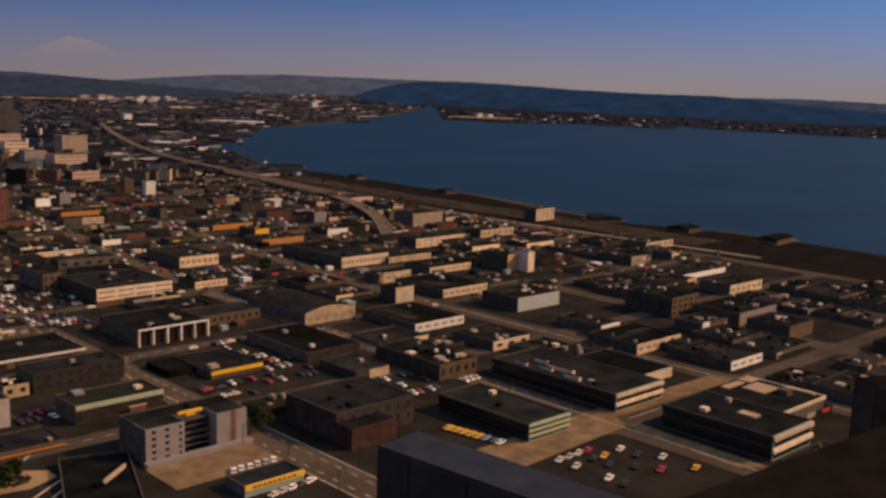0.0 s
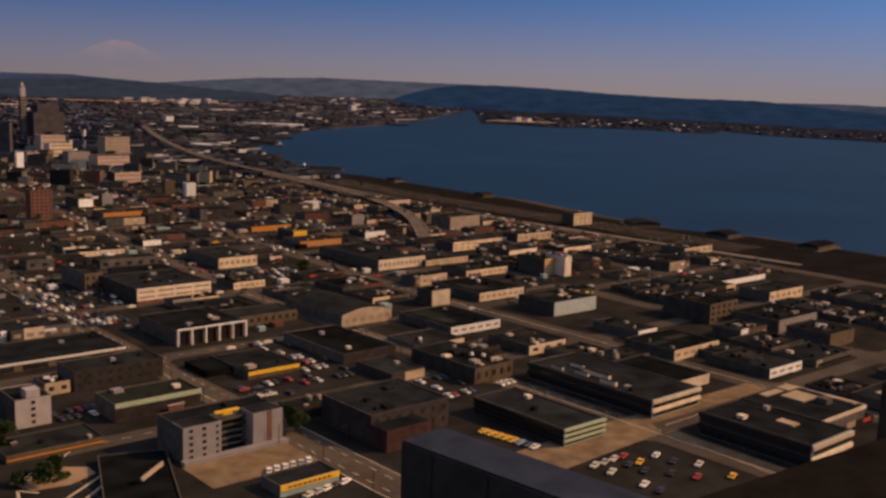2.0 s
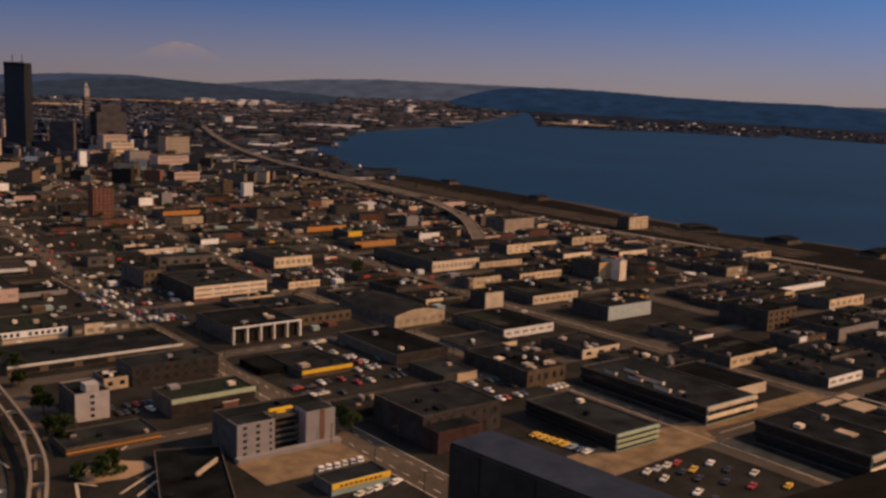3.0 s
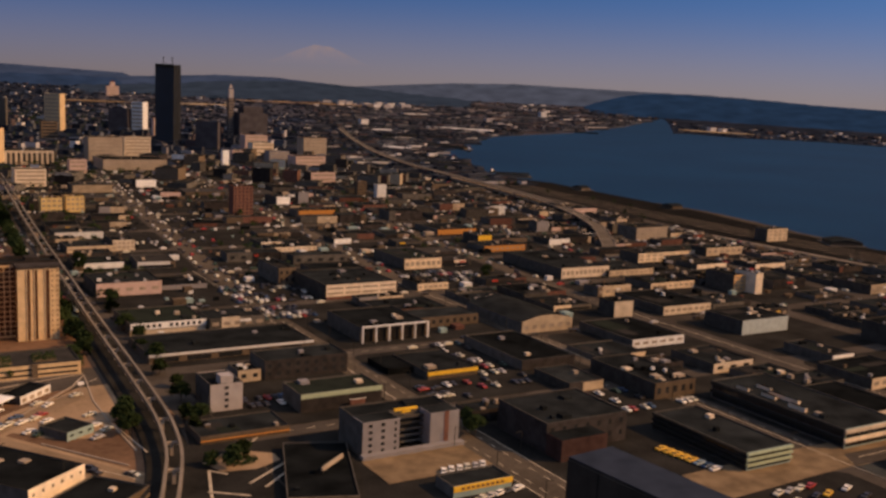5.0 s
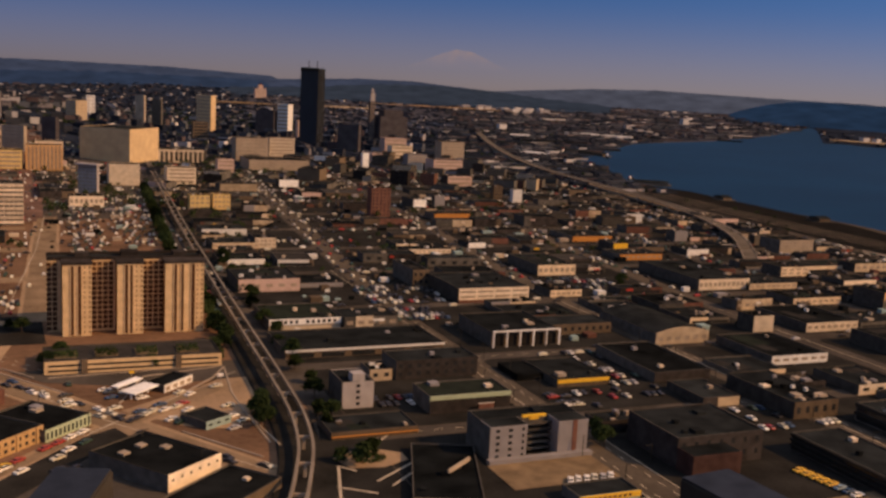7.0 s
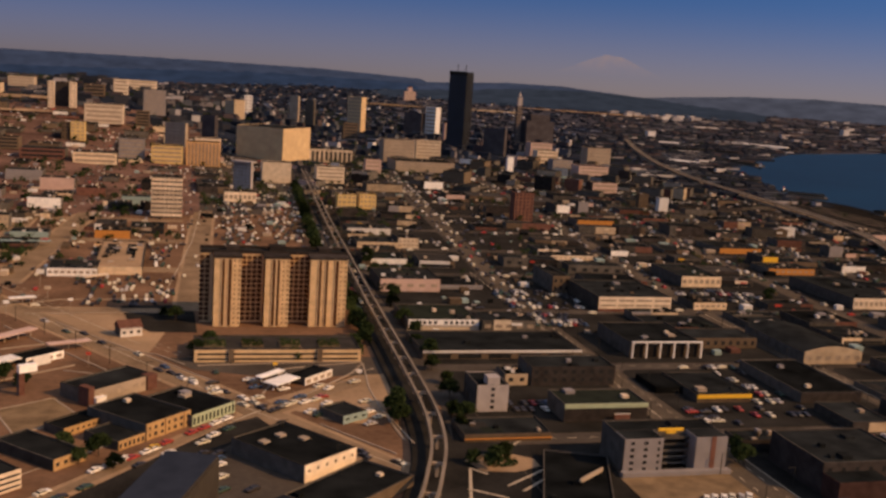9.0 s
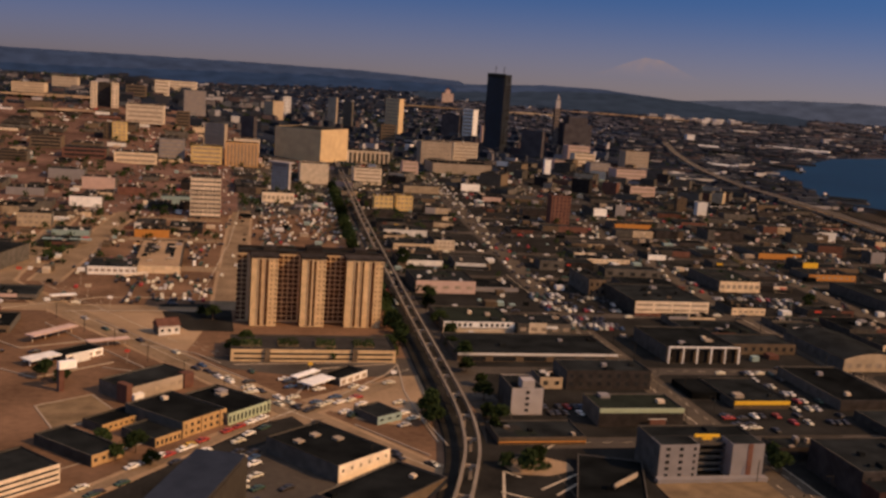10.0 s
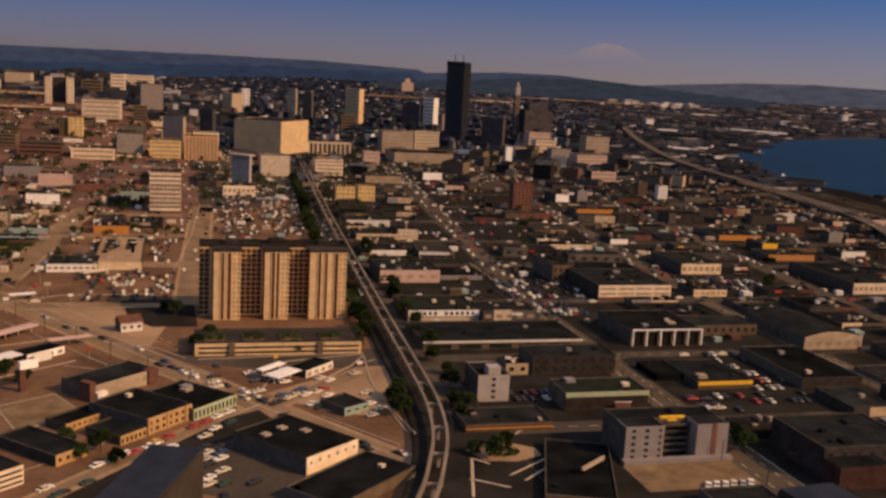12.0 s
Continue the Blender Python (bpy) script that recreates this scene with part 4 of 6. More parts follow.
building("store", "white-sided store in the sun", -136, 690, 30, 44, 11, WHITE, rot=-16, s=(3, 1))

# ---- middle and far blocks ----
SAND = mat("sandy_stucco", (0.52, 0.365, 0.20), 0.85, 0.15, 0.1)
# dark bluish masonry: shade and distance haze of these blocks put into the colour
DUSKY = mat("haze_shade_masonry", (0.070, 0.060, 0.060), 0.9, 0.3, 0.08)
GRID_TURN = -36.0  # the downtown streets run askew to the rest


def turned(label, x, y, wide, share, h, wall, s=None, name="office_tower", **more):
    """A block on the downtown grid: seen from the tower its front takes this share of its width, its sunny side the rest."""
    a = math.atan2(x, y) + radians(GRID_TURN)
    w, d = wide * share / math.cos(a), wide * (1 - share) / -math.sin(a)
    return building(name, label, x, y, w, d, h, wall, rot=GRID_TURN, s=s, **more)


building("office_tower", "slim pale apartment tower on the hill", -186, 1709, 9, 10, 41, CREAM, s=(2, 8))
building("office_tower", "dark brown apartment slab between two pale towers", -171, 1738, 22, 10, 38, SOOT)
building("office_tower", "slim cream apartment tower on the hill", -155, 1722, 10, 10, 40, CREAM, s=(2, 8))
building("office_tower", "wide cream hospital block with window bays", -101, 1626, 55, 38, 28.2, CREAM, s=(9, 4))
building("office_tower", "grey tower with a pale corner on the hill", -33, 1855, 37, 26, 43.4, GREYP, s=(4, 9), e=(4, 9))
building("office_tower", "brown brick apartment block", -47, 1668, 20, 14, 25.1, BROWN, s=(4, 5))
building("office_tower", "ochre apartment block with a flat roof", -121, 1423, 18, 13, 24.6, GOLD, s=(3, 5))
building("office_tower", "dark brown apartment block", -135, 1424, 13, 9, 23.7, BROWN, s=(3, 5))
building("office_tower", "cream hospital building on the hill", -99, 2057, 26, 18, 28.7, CREAM, s=(5, 4))
building("office_tower", "long cream hospital wing on the hill", -67, 2269, 59, 41, 19.8, CREAM, s=(8, 3))
building("office_tower", "yellow-tan office block with window bays", -7, 1335, 38, 27, 22.4, GOLD, s=(7, 4))
ribbed = building("office_tower", "orange-tan office block with upright ribs", 37, 1344, 42, 30, 31.0, AMBER)
rib = mesh_of("rib", boxes((-0.8, -15.9, 1, 0.8, -15.003, 30)), AMBER)
slot = mesh_of("window_strip", boxes((-1.0, -15.2, 2, 1.0, -14.95, 29)), DULL)
for k in range(10):
    piece("rib", rib, ribbed, -19.8 + k * 4.4, 0, 0)
    if k < 9:
        piece("window_strip", slot, ribbed, -17.6 + k * 4.4, 0, 0)
building("office_tower", "grey office block with a flat roof", -50, 1344, 31, 22, 24.8, GREYP, s=(6, 5))
turned("grey-brown hotel block with a flat roof", 4, 1504, 32, 0.88, 34.8, CONCRETE, (6, 7))
turned("dark brown office tower", 55, 1654, 25, 0.8, 39.7, DUSKY)
turned("tan stepped hotel tower", 119, 2131, 40, 0.47, 38.4, TAN, (4, 6), e=(3, 6))
building("office_tower", "white slim office tower", 160, 2351, 17, 12, 43.1, WHITE, s=(2, 6))
turned("large department store with plain walls and a sunlit end", 143, 1520, 107, 0.62, 47.3, SAND, name="department_store")

cap = turned("blue-grey office block with an overhanging roof cap", 75, 1131, 21, 0.9, 31.4, PALE, (5, 8))
part("roof_cap", boxes((-13, -5.5, 31.6, 13, 5.5, 33.2)), PALE, cap, "overhanging pale roof cap")
building("office_tower", "plain cream warehouse-like office block", 120, 1232, 34, 24, 24.6, CREAM)
building("office_tower", "low cream showroom with a curved front", 67, 1051, 32, 22, 10.2, CREAM, s=(7, 1))
nine = building("office_tower", "nine-storey office block with pale floor bands", -4, 933, 26, 22, 36.2, BROWN, side=DARKW)
for f in range(9):
    part("floor_band", boxes((-13.2, -11.5, 1.6 + f * 3.9, 13.2, -11.003, 3.7 + f * 3.9)), CREAM, nine, "pale spandrel band")
for k in range(8):
    part("mullion", boxes((-13.1 + k * 3.7, -11.35, 1.0, -12.7 + k * 3.7, -11.003, 36)), CREAM, nine)
building("office_tower", "low teal-fronted shop building", -32, 1003, 27, 19, 8.2, TEAL)
turned("tan hotel tower with a white sunlit edge", 404, 2330, 42, 0.74, 78.9, SAND, (5, 10))
building("office_tower", "brown brick office block", 348, 2076, 30, 21, 32.1, BROWN, s=(4, 5))
hall = building("office_tower", "brown hall with a row of tall cream columns", 227, 1555, 72, 44, 18.6, DARKW)
part("lintel", boxes((-36, -23.4, 15.5, 36, -22.1, 18.4)), CREAM, hall, "pale lintel above the columns")
column = mesh_of("column", boxes((-1.3, -23.2, 0, 1.3, -22.1, 15.4)), CREAM)
for k in range(11):
    piece("column", column, hall, -34.5 + k * 6.9, 0, 0)
building("office_tower", "cream hotel block with a flat roof", 188, 1256, 34, 24, 20.1, CREAM, s=(6, 4))
building("office_tower", "pink stucco office block", 270, 1404, 22, 16, 18.1, PINK, s=(4, 3))
building("office_tower", "grey-brown office block with a flat roof", 346, 1599, 50, 35, 35.5, CONCRETE, s=(7, 6))
building("office_tower", "cream office block with plain walls", 403, 1635, 41, 29, 33.8, CREAM, s=(6, 6))
building("office_tower", "long grey garage with open decks", 354, 1466, 87, 61, 14.7, CONCRETE, s=(14, 3))
turned("white bank tower with upright ribs", 575, 2291, 34, 0.68, 67.3, WHITE, (5, 8))
turned("brown office block below the hill", 535, 2306, 48, 0.85, 52, DUSKY)
building("office_tower", "pinkish tan office tower", 569, 2116, 25, 18, 40.5, PINK, s=(3, 6))
turned("dark hotel block with shade and haze in its colour", 581, 1827, 44, 0.9, 49.7, DUSKY)
building("office_tower", "pink brick hotel block", 660, 1803, 42, 30, 28.9, PINK, s=(6, 4))
building("office_tower", "cream hotel annexe with a flat roof", 638, 1708, 38, 27, 21.6, CREAM, s=(5, 3))
building("office_tower", "slim white block with a painted wall", 508, 1511, 10, 8, 22.7, WHITE)
building("office_tower", "pink shop block with a flat roof", 559, 1606, 19, 13, 14.6, PINK, s=(3, 2))
building("office_tower", "grey concrete office block with a pale cap", 707, 1643, 42, 30, 35.3, CONCRETE, s=(7, 6))
building("office_tower", "pink brick warehouse with a flat roof", 623, 1467, 48, 34, 18.8, PINK, s=(7, 3))
building("office_tower", "grey brick hotel with a flat roof", 598, 1528, 33, 23, 21.2, GREYP, s=(5, 4))
building("office_tower", "tall red brick apartment block", 344, 974, 20, 14, 29.3, BRICK, s=(5, 8))
building("office_tower", "low shop with a bright orange front", 412, 954, 39, 27, 7.0, ORANGE)
building("office_tower", "grey brick block with a painted gable", 440, 1046, 12, 8, 13.4, GREYP)
building("office_tower", "pale grey block with a painted wall", 560, 1091, 12, 9, 15.6, WHITE)
building("office_tower", "brown brick hotel with a flat roof", 546, 1116, 12, 8, 17.0, BROWN, s=(3, 4))
building("office_tower", "pink and white market block", 558, 1268, 35, 25, 13.4, PINK, s=(6, 2))
building("office_tower", "yellow-cream walk-up apartments with a flat roof", 171, 1018, 19, 13, 15.4, GOLD, s=(4, 3))
building("office_tower", "yellow-cream walk-up apartments with a flat roof", 194, 1026, 17, 12, 15.4, GOLD, s=(4, 3))
building("office_tower", "low store with a white front and a dark roof", 166, 872, 38, 27, 5.6, WHITE)
building("office_tower", "low tan workshop with a dark roof", 163, 809, 37, 30, 4.6, TAN, s=(8, 1))
building("office_tower", "low white store with a flat roof", 315, 1235, 24, 17, 8.8, WHITE)
building("office_tower", "long low tan store", 243, 1193, 43, 30, 8.5, TAN)
building("office_tower", "low store with a white fascia and a dark roof", 154, 741, 33, 30, 4.0, WHITE)
building("office_tower", "pale grey warehouse with a flat roof", -148, 1137, 36, 25, 10.3, GREYP)
building("office_tower", "pink warehouse with a flat roof", -110, 1079, 32, 23, 12.4, PINK)
building("office_tower", "white warehouse with a low pitched roof", -109, 965, 28, 20, 9.7, WHITE)
building("office_tower", "low teal shed with a flat roof", -102, 813, 27, 19, 4.5, TEAL)
building("office_tower", "low orange brick shop", -43, 818, 26, 18, 6.0, ORANGE)
building("office_tower", "tan brick warehouse with a flat roof", -134, 848, 25, 17, 10.9, TAN, s=(6, 2))
building("office_tower", "grey warehouse with a pale roof", -169, 1020, 34, 24, 8.0, GREYP)
building("office_tower", "brick store with a flat roof", -76, 1049, 27, 19, 8.3, BRICK)
building("office_tower", "brown brick apartment block", -218, 1229, 31, 22, 12.2, BROWN, s=(5, 3))
building("office_tower", "brown brick apartment block on the slope", -199, 1336, 37, 26, 14.5, BROWN, s=(5, 3))
building("office_tower", "long brick school building", -147, 1283, 50, 35, 11.8, BRICK, s=(9, 2))
building("office_tower", "long tan brick store", -88, 1272, 49, 34, 13.1, TAN, s=(8, 2))
turned("grey-brown apartment block on the hill", 262, 2330, 22, 0.85, 66, CONCRETE)
turned("shaded brown office tower on the hill", 300, 2350, 24, 0.85, 62, DARKW)
building("office_tower", "cream apartment block on the far hill", -265, 1987, 44, 31, 17.1, CREAM, s=(5, 3))
building("office_tower", "tan apartment block on the far hill", -305, 1855, 52, 36, 15.9, TAN, s=(6, 3))
building("office_tower", "brown apartment block on the far hill", -138, 1941, 34, 24, 19.8, BROWN, s=(4, 3))
court = building("office_tower", "broad stepped courthouse block with haze in its dark colour", 808, 2232, 66, 50, 52, DUSKY)
part("upper_block", boxes((-22, -18, 51.5, 24, 18, 66)), DUSKY, court)
slim = building("office_tower", "slim old tower with a pale upper shaft and pointed cap", 762, 2233, 12, 11, 84, DUSKY, s=(3, 12))
part("upper_shaft", boxes((-5, -5, 83.5, 5, 5, 103)), PALE, slim, "pale upper shaft")
bm = bmesh.new()
bmesh.ops.create_cone(bm, cap_ends=True, segments=4, radius1=5.0, radius2=0.2, depth=11, matrix=Matrix.Translation((0, 0, 110.5)) @ Matrix.Rotation(math.pi / 4, 4, "Z"))
part("pointed_cap", bm, PALE, slim)
hill = building("office_tower", "pinkish stepped hospital tower on the far ridge", 890, 3951, 44, 20, 36, PINK, s=(5, 5))
part("centre_tower", boxes((-9, -9, 35.6, 9, 9, 50)), PINK, hill)
part("hipped_cap", boxes((-5, -5, 50.003, 5, 5, 55)), BRICK, hill)
# the dark garages behind the car lot
building("garage_building", "long low soot-dark garage beside the car lot", 304.5, 428, 33, 55, 5.2, SOOT, vents=2, category="garage")
rear = building("workshop", "low dark workshop with a tan end wall", 298, 376, 20, 28, 4.4, SOOT, vents=1)
part("end_wall", boxes((-2, -14.5, 0, 10, -14.26, 4.1)), TAN, rear, "sunlit tan end wall")
# the middle blocks
building("shop_building", "low white-walled shop with a dark roof", -59, 680, 30, 30, 5.2, WHITE, s=(8, 1))
building("shop_building", "low tan store with a gravel roof", -32, 722, 30, 99, 4.9, TAN, DUST, vents=14)
building("shop_building", "two-storey cream shop with a red lower front", 287, 607, 50, 53, 9.7, CREAM, s=(4, 2, "s", 2.6, 0.86, 0.36), band=(BRICK, 0.4, 2.2), vents=2)
building("shop_building", "tan brick shop building", 377, 685, 32, 51, 7.9, TAN, s=(7, 1))
building("shop_building", "small bright yellow shop building", 489, 760, 14, 26, 8.1, YELLOW)
building("shop_building", "low orange brick store", 496, 828, 42, 44, 4.8, ORANGE)
building("shop_building", "slim grey block with a painted wall", 591, 808, 14, 15, 10.1, GREYP)
building("shop_building", "white block with a plain painted wall", 615, 931, 20, 26, 9.9, WHITE)
building("shop_building", "long dark-roofed store with a cream windowed front", 480, 632, 45, 78, 7.8, CREAM, s=(11, 1), vents=3)
building("shop_building", "low tan shop row", 522, 608, 44, 38, 4.4, TAN, s=(9, 1))
building("shop_building", "grey-tan waterfront office block", 669, 744, 39, 28, 12.0, CONCRETE, s=(8, 3))
building("shop_building", "tan brick workshop with a flat roof", 579, 642, 28, 23, 7.6, TAN, s=(4, 2))
building("shop_building", "long low tan shed", 642, 668, 62, 29, 3.0, TAN)
building("shop_building", "tan brick store with a pale front", 673, 649, 44, 19, 7.1, TAN, s=(6, 1))
building("shop_building", "low tan shop with a bright front", 516, 551, 42, 28, 5.0, TAN, s=(8, 1))
building("shop_building", "low cream shop row", 610, 604, 33, 24, 3.7, CREAM)
building("shop_building", "square ochre waterfront building", 796, 697, 28, 16, 12.3, TAN, s=(4, 3))
building("shop_building", "small white store with a flat roof", 655, 597, 15, 16, 3.8, WHITE)
building("shop_building", "low cream store with a flat roof", 663, 590, 35, 24, 3.8, CREAM)
building("shop_building", "long brick-orange store with a flat roof", 487, 726, 42, 28, 4.9, ORANGE, s=(8, 1))
building("shop_building", "low white-fronted shop with a flat roof", 557, 740, 23, 24, 5.2, WHITE)
building("shop_building", "white block with a blank wall", 408, 1039, 15, 36, 11.1, WHITE)
building("shop_building", "cream shop with a stepped front", 301, 791, 18, 26, 4.7, CREAM)
building("shop_building", "long low cream store", 313, 776, 39, 37, 3.7, CREAM, s=(9, 1))
building("shop_building", "small white shop with a flat roof", 367, 793, 16, 23, 4.4, WHITE)
building("shop_building", "low tan shop row", 345, 600, 24, 23, 4.7, TAN, s=(6, 1))
building("shop_building", "dark brown brick block", 257, 654, 12, 40, 11.8, BROWN, s=(3, 2))
building("shop_building", "dark low store with a grey front", 188, 657, 32, 31, 3.0, GREYP)
building("shop_building", "cream apartment wing with bays", 187, 809, 17, 26, 8.1, CREAM, s=(5, 2))
building("shop_building", "cream-fronted store with a dark roof", 467, 495, 41, 48, 5.7, CREAM, s=(8, 1))
building("shop_building", "white-fronted car showroom with a dark roof", 390, 437, 38, 47, 5.0, WHITE, s=(6, 1))
building("shop_building", "low tan annexe with a flat roof", 352, 413, 32, 27, 2.5, TAN)
building("shop_building", "brown brick store with a dark roof", 331, 361, 25, 47, 7.8, BROWN, s=(5, 1), vents=4)
building("shop_building", "cream-fronted store with a dark roof", 392, 375, 28, 31, 5.0, CREAM, s=(3, 1), vents=2)
building("shop_building", "tan-fronted garage with a dark roof", 453, 324, 40, 33, 5.6, TAN, s=(6, 1))
building("shop_building", "white-fronted store with a dark roof", 461, 277, 30, 35, 4.7, WHITE, s=(4, 1))
building("shop_building", "small tan workshop with a flat roof", 465, 299, 22, 28, 3.7, TAN)
building("shop_building", "store with a white end wall", 461, 363, 17, 33, 5.3, WHITE)
building("shop_building", "tan brick warehouse with a flat roof", 633, 373, 42, 24, 7.1, TAN, s=(6, 1))
building("shop_building", "grey concrete warehouse with a flat roof", 559, 326, 43, 33, 7.6, GREYP, s=(7, 2))
building("shop_building", "brown brick warehouse with a flat roof", 536, 364, 29, 35, 12.4, BROWN, s=(5, 3))
building("shop_building", "low white shed with a flat roof", 661, 426, 60, 26, 3.8, WHITE)
building("shop_building", "tan waterfront warehouse with a flat roof", 747, 525, 40, 25, 6.0, TAN, s=(5, 1))
building("shop_building", "dark brown brick block", 542, 286, 27, 27, 8.2, BROWN)
building("shop_building", "dark store with a pale green painted side wall", 476, 430, 39, 31, 8.7, PALEG, vents=2)
building("shop_building", "amber brick five-storey office block", 561, 525, 22, 28, 12.9, AMBER, s=(4, 4))
building("shop_building", "narrow tan stair tower", 565, 511, 7, 20, 15.4, CREAM)
building("shop_building", "cream square block with a blank wall", 418, 484, 15, 15, 10.3, CREAM)



def black_tower():
    root = building("skyscraper", "black box skyscraper standing over the downtown", 539, 1938, 36, 36, 150, BLACKT, rot=GRID_TURN, z=0)
    mull = mesh_of("mullion", boxes((-0.5, -0.5, 0, 0.5, 0.3, 147)), STEEL)
    for i in range(10):
        piece("mullion", mull, root, -17.1 + i * 34.2 / 9, -18.1, 1)
        piece("mullion", mull, root, 18.1, -16.5 + i * 33 / 9, 1, math.pi / 2)
    part("crown_band", boxes((-18.4, -18.8, 143, 18.4, -18.003, 150.4)), STEEL, root)
    for a in (-9, 8):
        part("mast", boxes((a - 0.5, -0.5, 149, a + 0.5, 0.5, 164)), STEEL, root, "thin roof mast")


black_tower()

# ---- elevated track ----
TRACK = ((62, 255), (79, 289), (85, 303), (92, 324), (97.7, 342), (102, 365), (104.8, 387), (107.3, 426), (109.2, 460), (111.5, 505), (114.5, 560), (118, 620), (123, 700), (128, 785), (139, 955), (149, 1090), (157, 1210), (176, 1480))


def along(path, step):
    """Points and headings at even steps along a smoothed run."""
    pts = [Vector((x, y)) for x, y in path]
    for _ in range(3):
        nxt = [pts[0]]
        for a, b in zip(pts, pts[1:]):
            nxt += [a * 0.75 + b * 0.25, a * 0.25 + b * 0.75]
        pts = nxt + [pts[-1]]
    out, need = [], 0.0
    for a, b in zip(pts, pts[1:]):
        d = (b - a).length
        u = need
        while u < d:
            out.append((a + (b - a) * (u / d), (b - a).normalized()))
            u += step
        need = u - d
    return out


def ribbon(path, step, off, w, z0, z1, zf=None):
    """A box section swept along a run, off metres to its right."""
    bm = bmesh.new()
    prev = None
    for i, (p, d) in enumerate(along(path, step)):
        n = Vector((d.y, -d.x))
        dz = zf(i * step) if zf else 0.0
        ring = [bm.verts.new((*(p + n * (off + s)), z + dz)) for s, z in ((-w / 2, z0), (w / 2, z0), (w / 2, z1), (-w / 2, z1))]
        if prev:
            for k in range(4):
                bm.faces.new((prev[k], prev[(k + 1) % 4], ring[(k + 1) % 4], ring[k]))
        else:
            bm.faces.new(ring)
        prev = ring
    bm.faces.new(list(reversed(prev)))
    bmesh.ops.recalc_face_normals(bm, faces=bm.faces)
    return bm


# dark asphalt ribbon that also paints the shade below the track
tagged(link("road_below_track", ribbon(TRACK[:14], 8, -1.5, 17, -0.4, 0.33), LOT), "asphalt avenue below the monorail, darkened for the track's shade", "road", kind="structure")
rail = new("monorail_track")
tagged(rail, "twin concrete monorail beams on slim pylons above the avenue", "monorail")
for off in (-2.6, 2.6):
    part("track_beam", ribbon(TRACK, 8, off, 1.1, 5.6, 7.1), DECK, rail)
col = mesh_of("pylon", boxes((-0.55, -0.55, 0, 0.55, 0.55, 4.6), (-3.2, -0.6, 4.6, 3.2, 0.6, 5.6)), CONCRETE)
for p, d in along(TRACK, 27):
    piece("pylon", col, rail, p.x, p.y, ground_z(p.x, p.y), math.atan2(d.y, d.x) - math.pi / 2)

# ---- viaduct along the waterfront ----
VIADUCT = ((560, 655), (600, 712), (652, 795), (690, 880), (736, 1030), (762, 1220), (805, 1530), (960, 2000), (1168, 2525))
via = new("viaduct")
tagged(via, "double-deck concrete road viaduct along the waterfront", "viaduct")
part("upper_deck", ribbon(VIADUCT, 15, 0, 11.5, 6.0, 7.0, lambda s: -6.4 * max(0, 1 - s / 120)), OLDDECK, via)
part("lower_deck", ribbon(VIADUCT[3:], 15, 0, 15, 2.6, 3.2), CONCRETE, via)
for off in (-6.4, 6.4):
    part("parapet", ribbon(VIADUCT, 15, off, 0.4, 7.0, 7.8, lambda s: -6.4 * max(0, 1 - s / 120)), CONCRETE, via)
post = mesh_of("pier", boxes((-0.8, -0.8, 0, 0.8, 0.8, 5.9)), CONCRETE)
for p, d in along(VIADUCT[3:], 45):
    for off in (-6.2, 6.2):
        piece("pier", post, via, p.x + d.y * off, p.y - d.x * off, ground_z(p.x, p.y), math.atan2(d.y, d.x) - math.pi / 2)
part("side_ramp", ribbon(((700, 960), (735, 900), (752, 800), (757, 680), (764, 580), (775, 420)), 15, 0, 8, -0.3, 0.25), DECK, via)

# ---- waterfront: rail yard and piers ----
YARD = mat("rail_yard_cinders", (0.014, 0.0125, 0.011), 0.95, 0.35, 0.05)
lot_slab("rail_yard", "dark cinder rail yard along the shore", [(752, 60), (856, 60), (866, 233), (882, 375), (888, 470), (884, 545), (856, 622), (862, 735), (894, 893), (903, 1093), (910, 1221), (880, 1300), (800, 1300), (775, 900), (757, 700), (752, 400)], YARD, z1=0.1)
lot_slab("rail_yard", "dark cinder ground beside the viaduct", [(800, 1300), (870, 1300), (905, 1480), (960, 1640), (1010, 1800), (900, 1800), (830, 1500)], YARD, z1=0.1)
for k in range(4):
    tagged(link("rail_line", stripes(((792 + 12 * k, 500), (790 + 12 * k, 900), (815 + 12 * k, 1250)), 0.5, 0.16), CONCRETE), "pale rail line in the yard", "rail", kind="structure")


def pier(x, y, length, w, rot, wall, label, shed=True):
    """A pier on piles with a long gabled shed."""
    root = link("pier", boxes((0, -w / 2, -1.6, length, w / 2, 0.6)), DARKW)
    root.location, root.rotation_euler = (x, y, 0), (0, 0, radians(rot))
    tagged(root, label, "pier")
    pile = mesh_of("pile", boxes((-0.6, -0.6, -5, 0.6, 0.6, -1.6)), BROWN)
    for i in range(int(length / 12)):
        for s in (-1, 1):
            piece("pile", pile, root, 6 + i * 12, s * (w / 2 - 1.2), 0)
    if shed:
        part("shed_wall", boxes((4, -w / 2 + 3, 0.6, length - 5, w / 2 - 3, 4.2)), wall, root)
        bm = bmesh.new()
        a, b, c = 3, length - 4, w / 2 - 2.4
        v = [bm.verts.new(p) for p in ((a, -c, 4.1), (b, -c, 4.1), (b, c, 4.1), (a, c, 4.1), (a, 0, 6.2), (b, 0, 6.2))]
        for q in ((0, 1, 5, 4), (2, 3, 4, 5), (0, 4, 3), (1, 2, 5), (3, 2, 1, 0)):
            bm.faces.new([v[i] for i in q])
        part("shed_roof", bm, TAR if wall is not WHITE else WHITE, root)
    return root


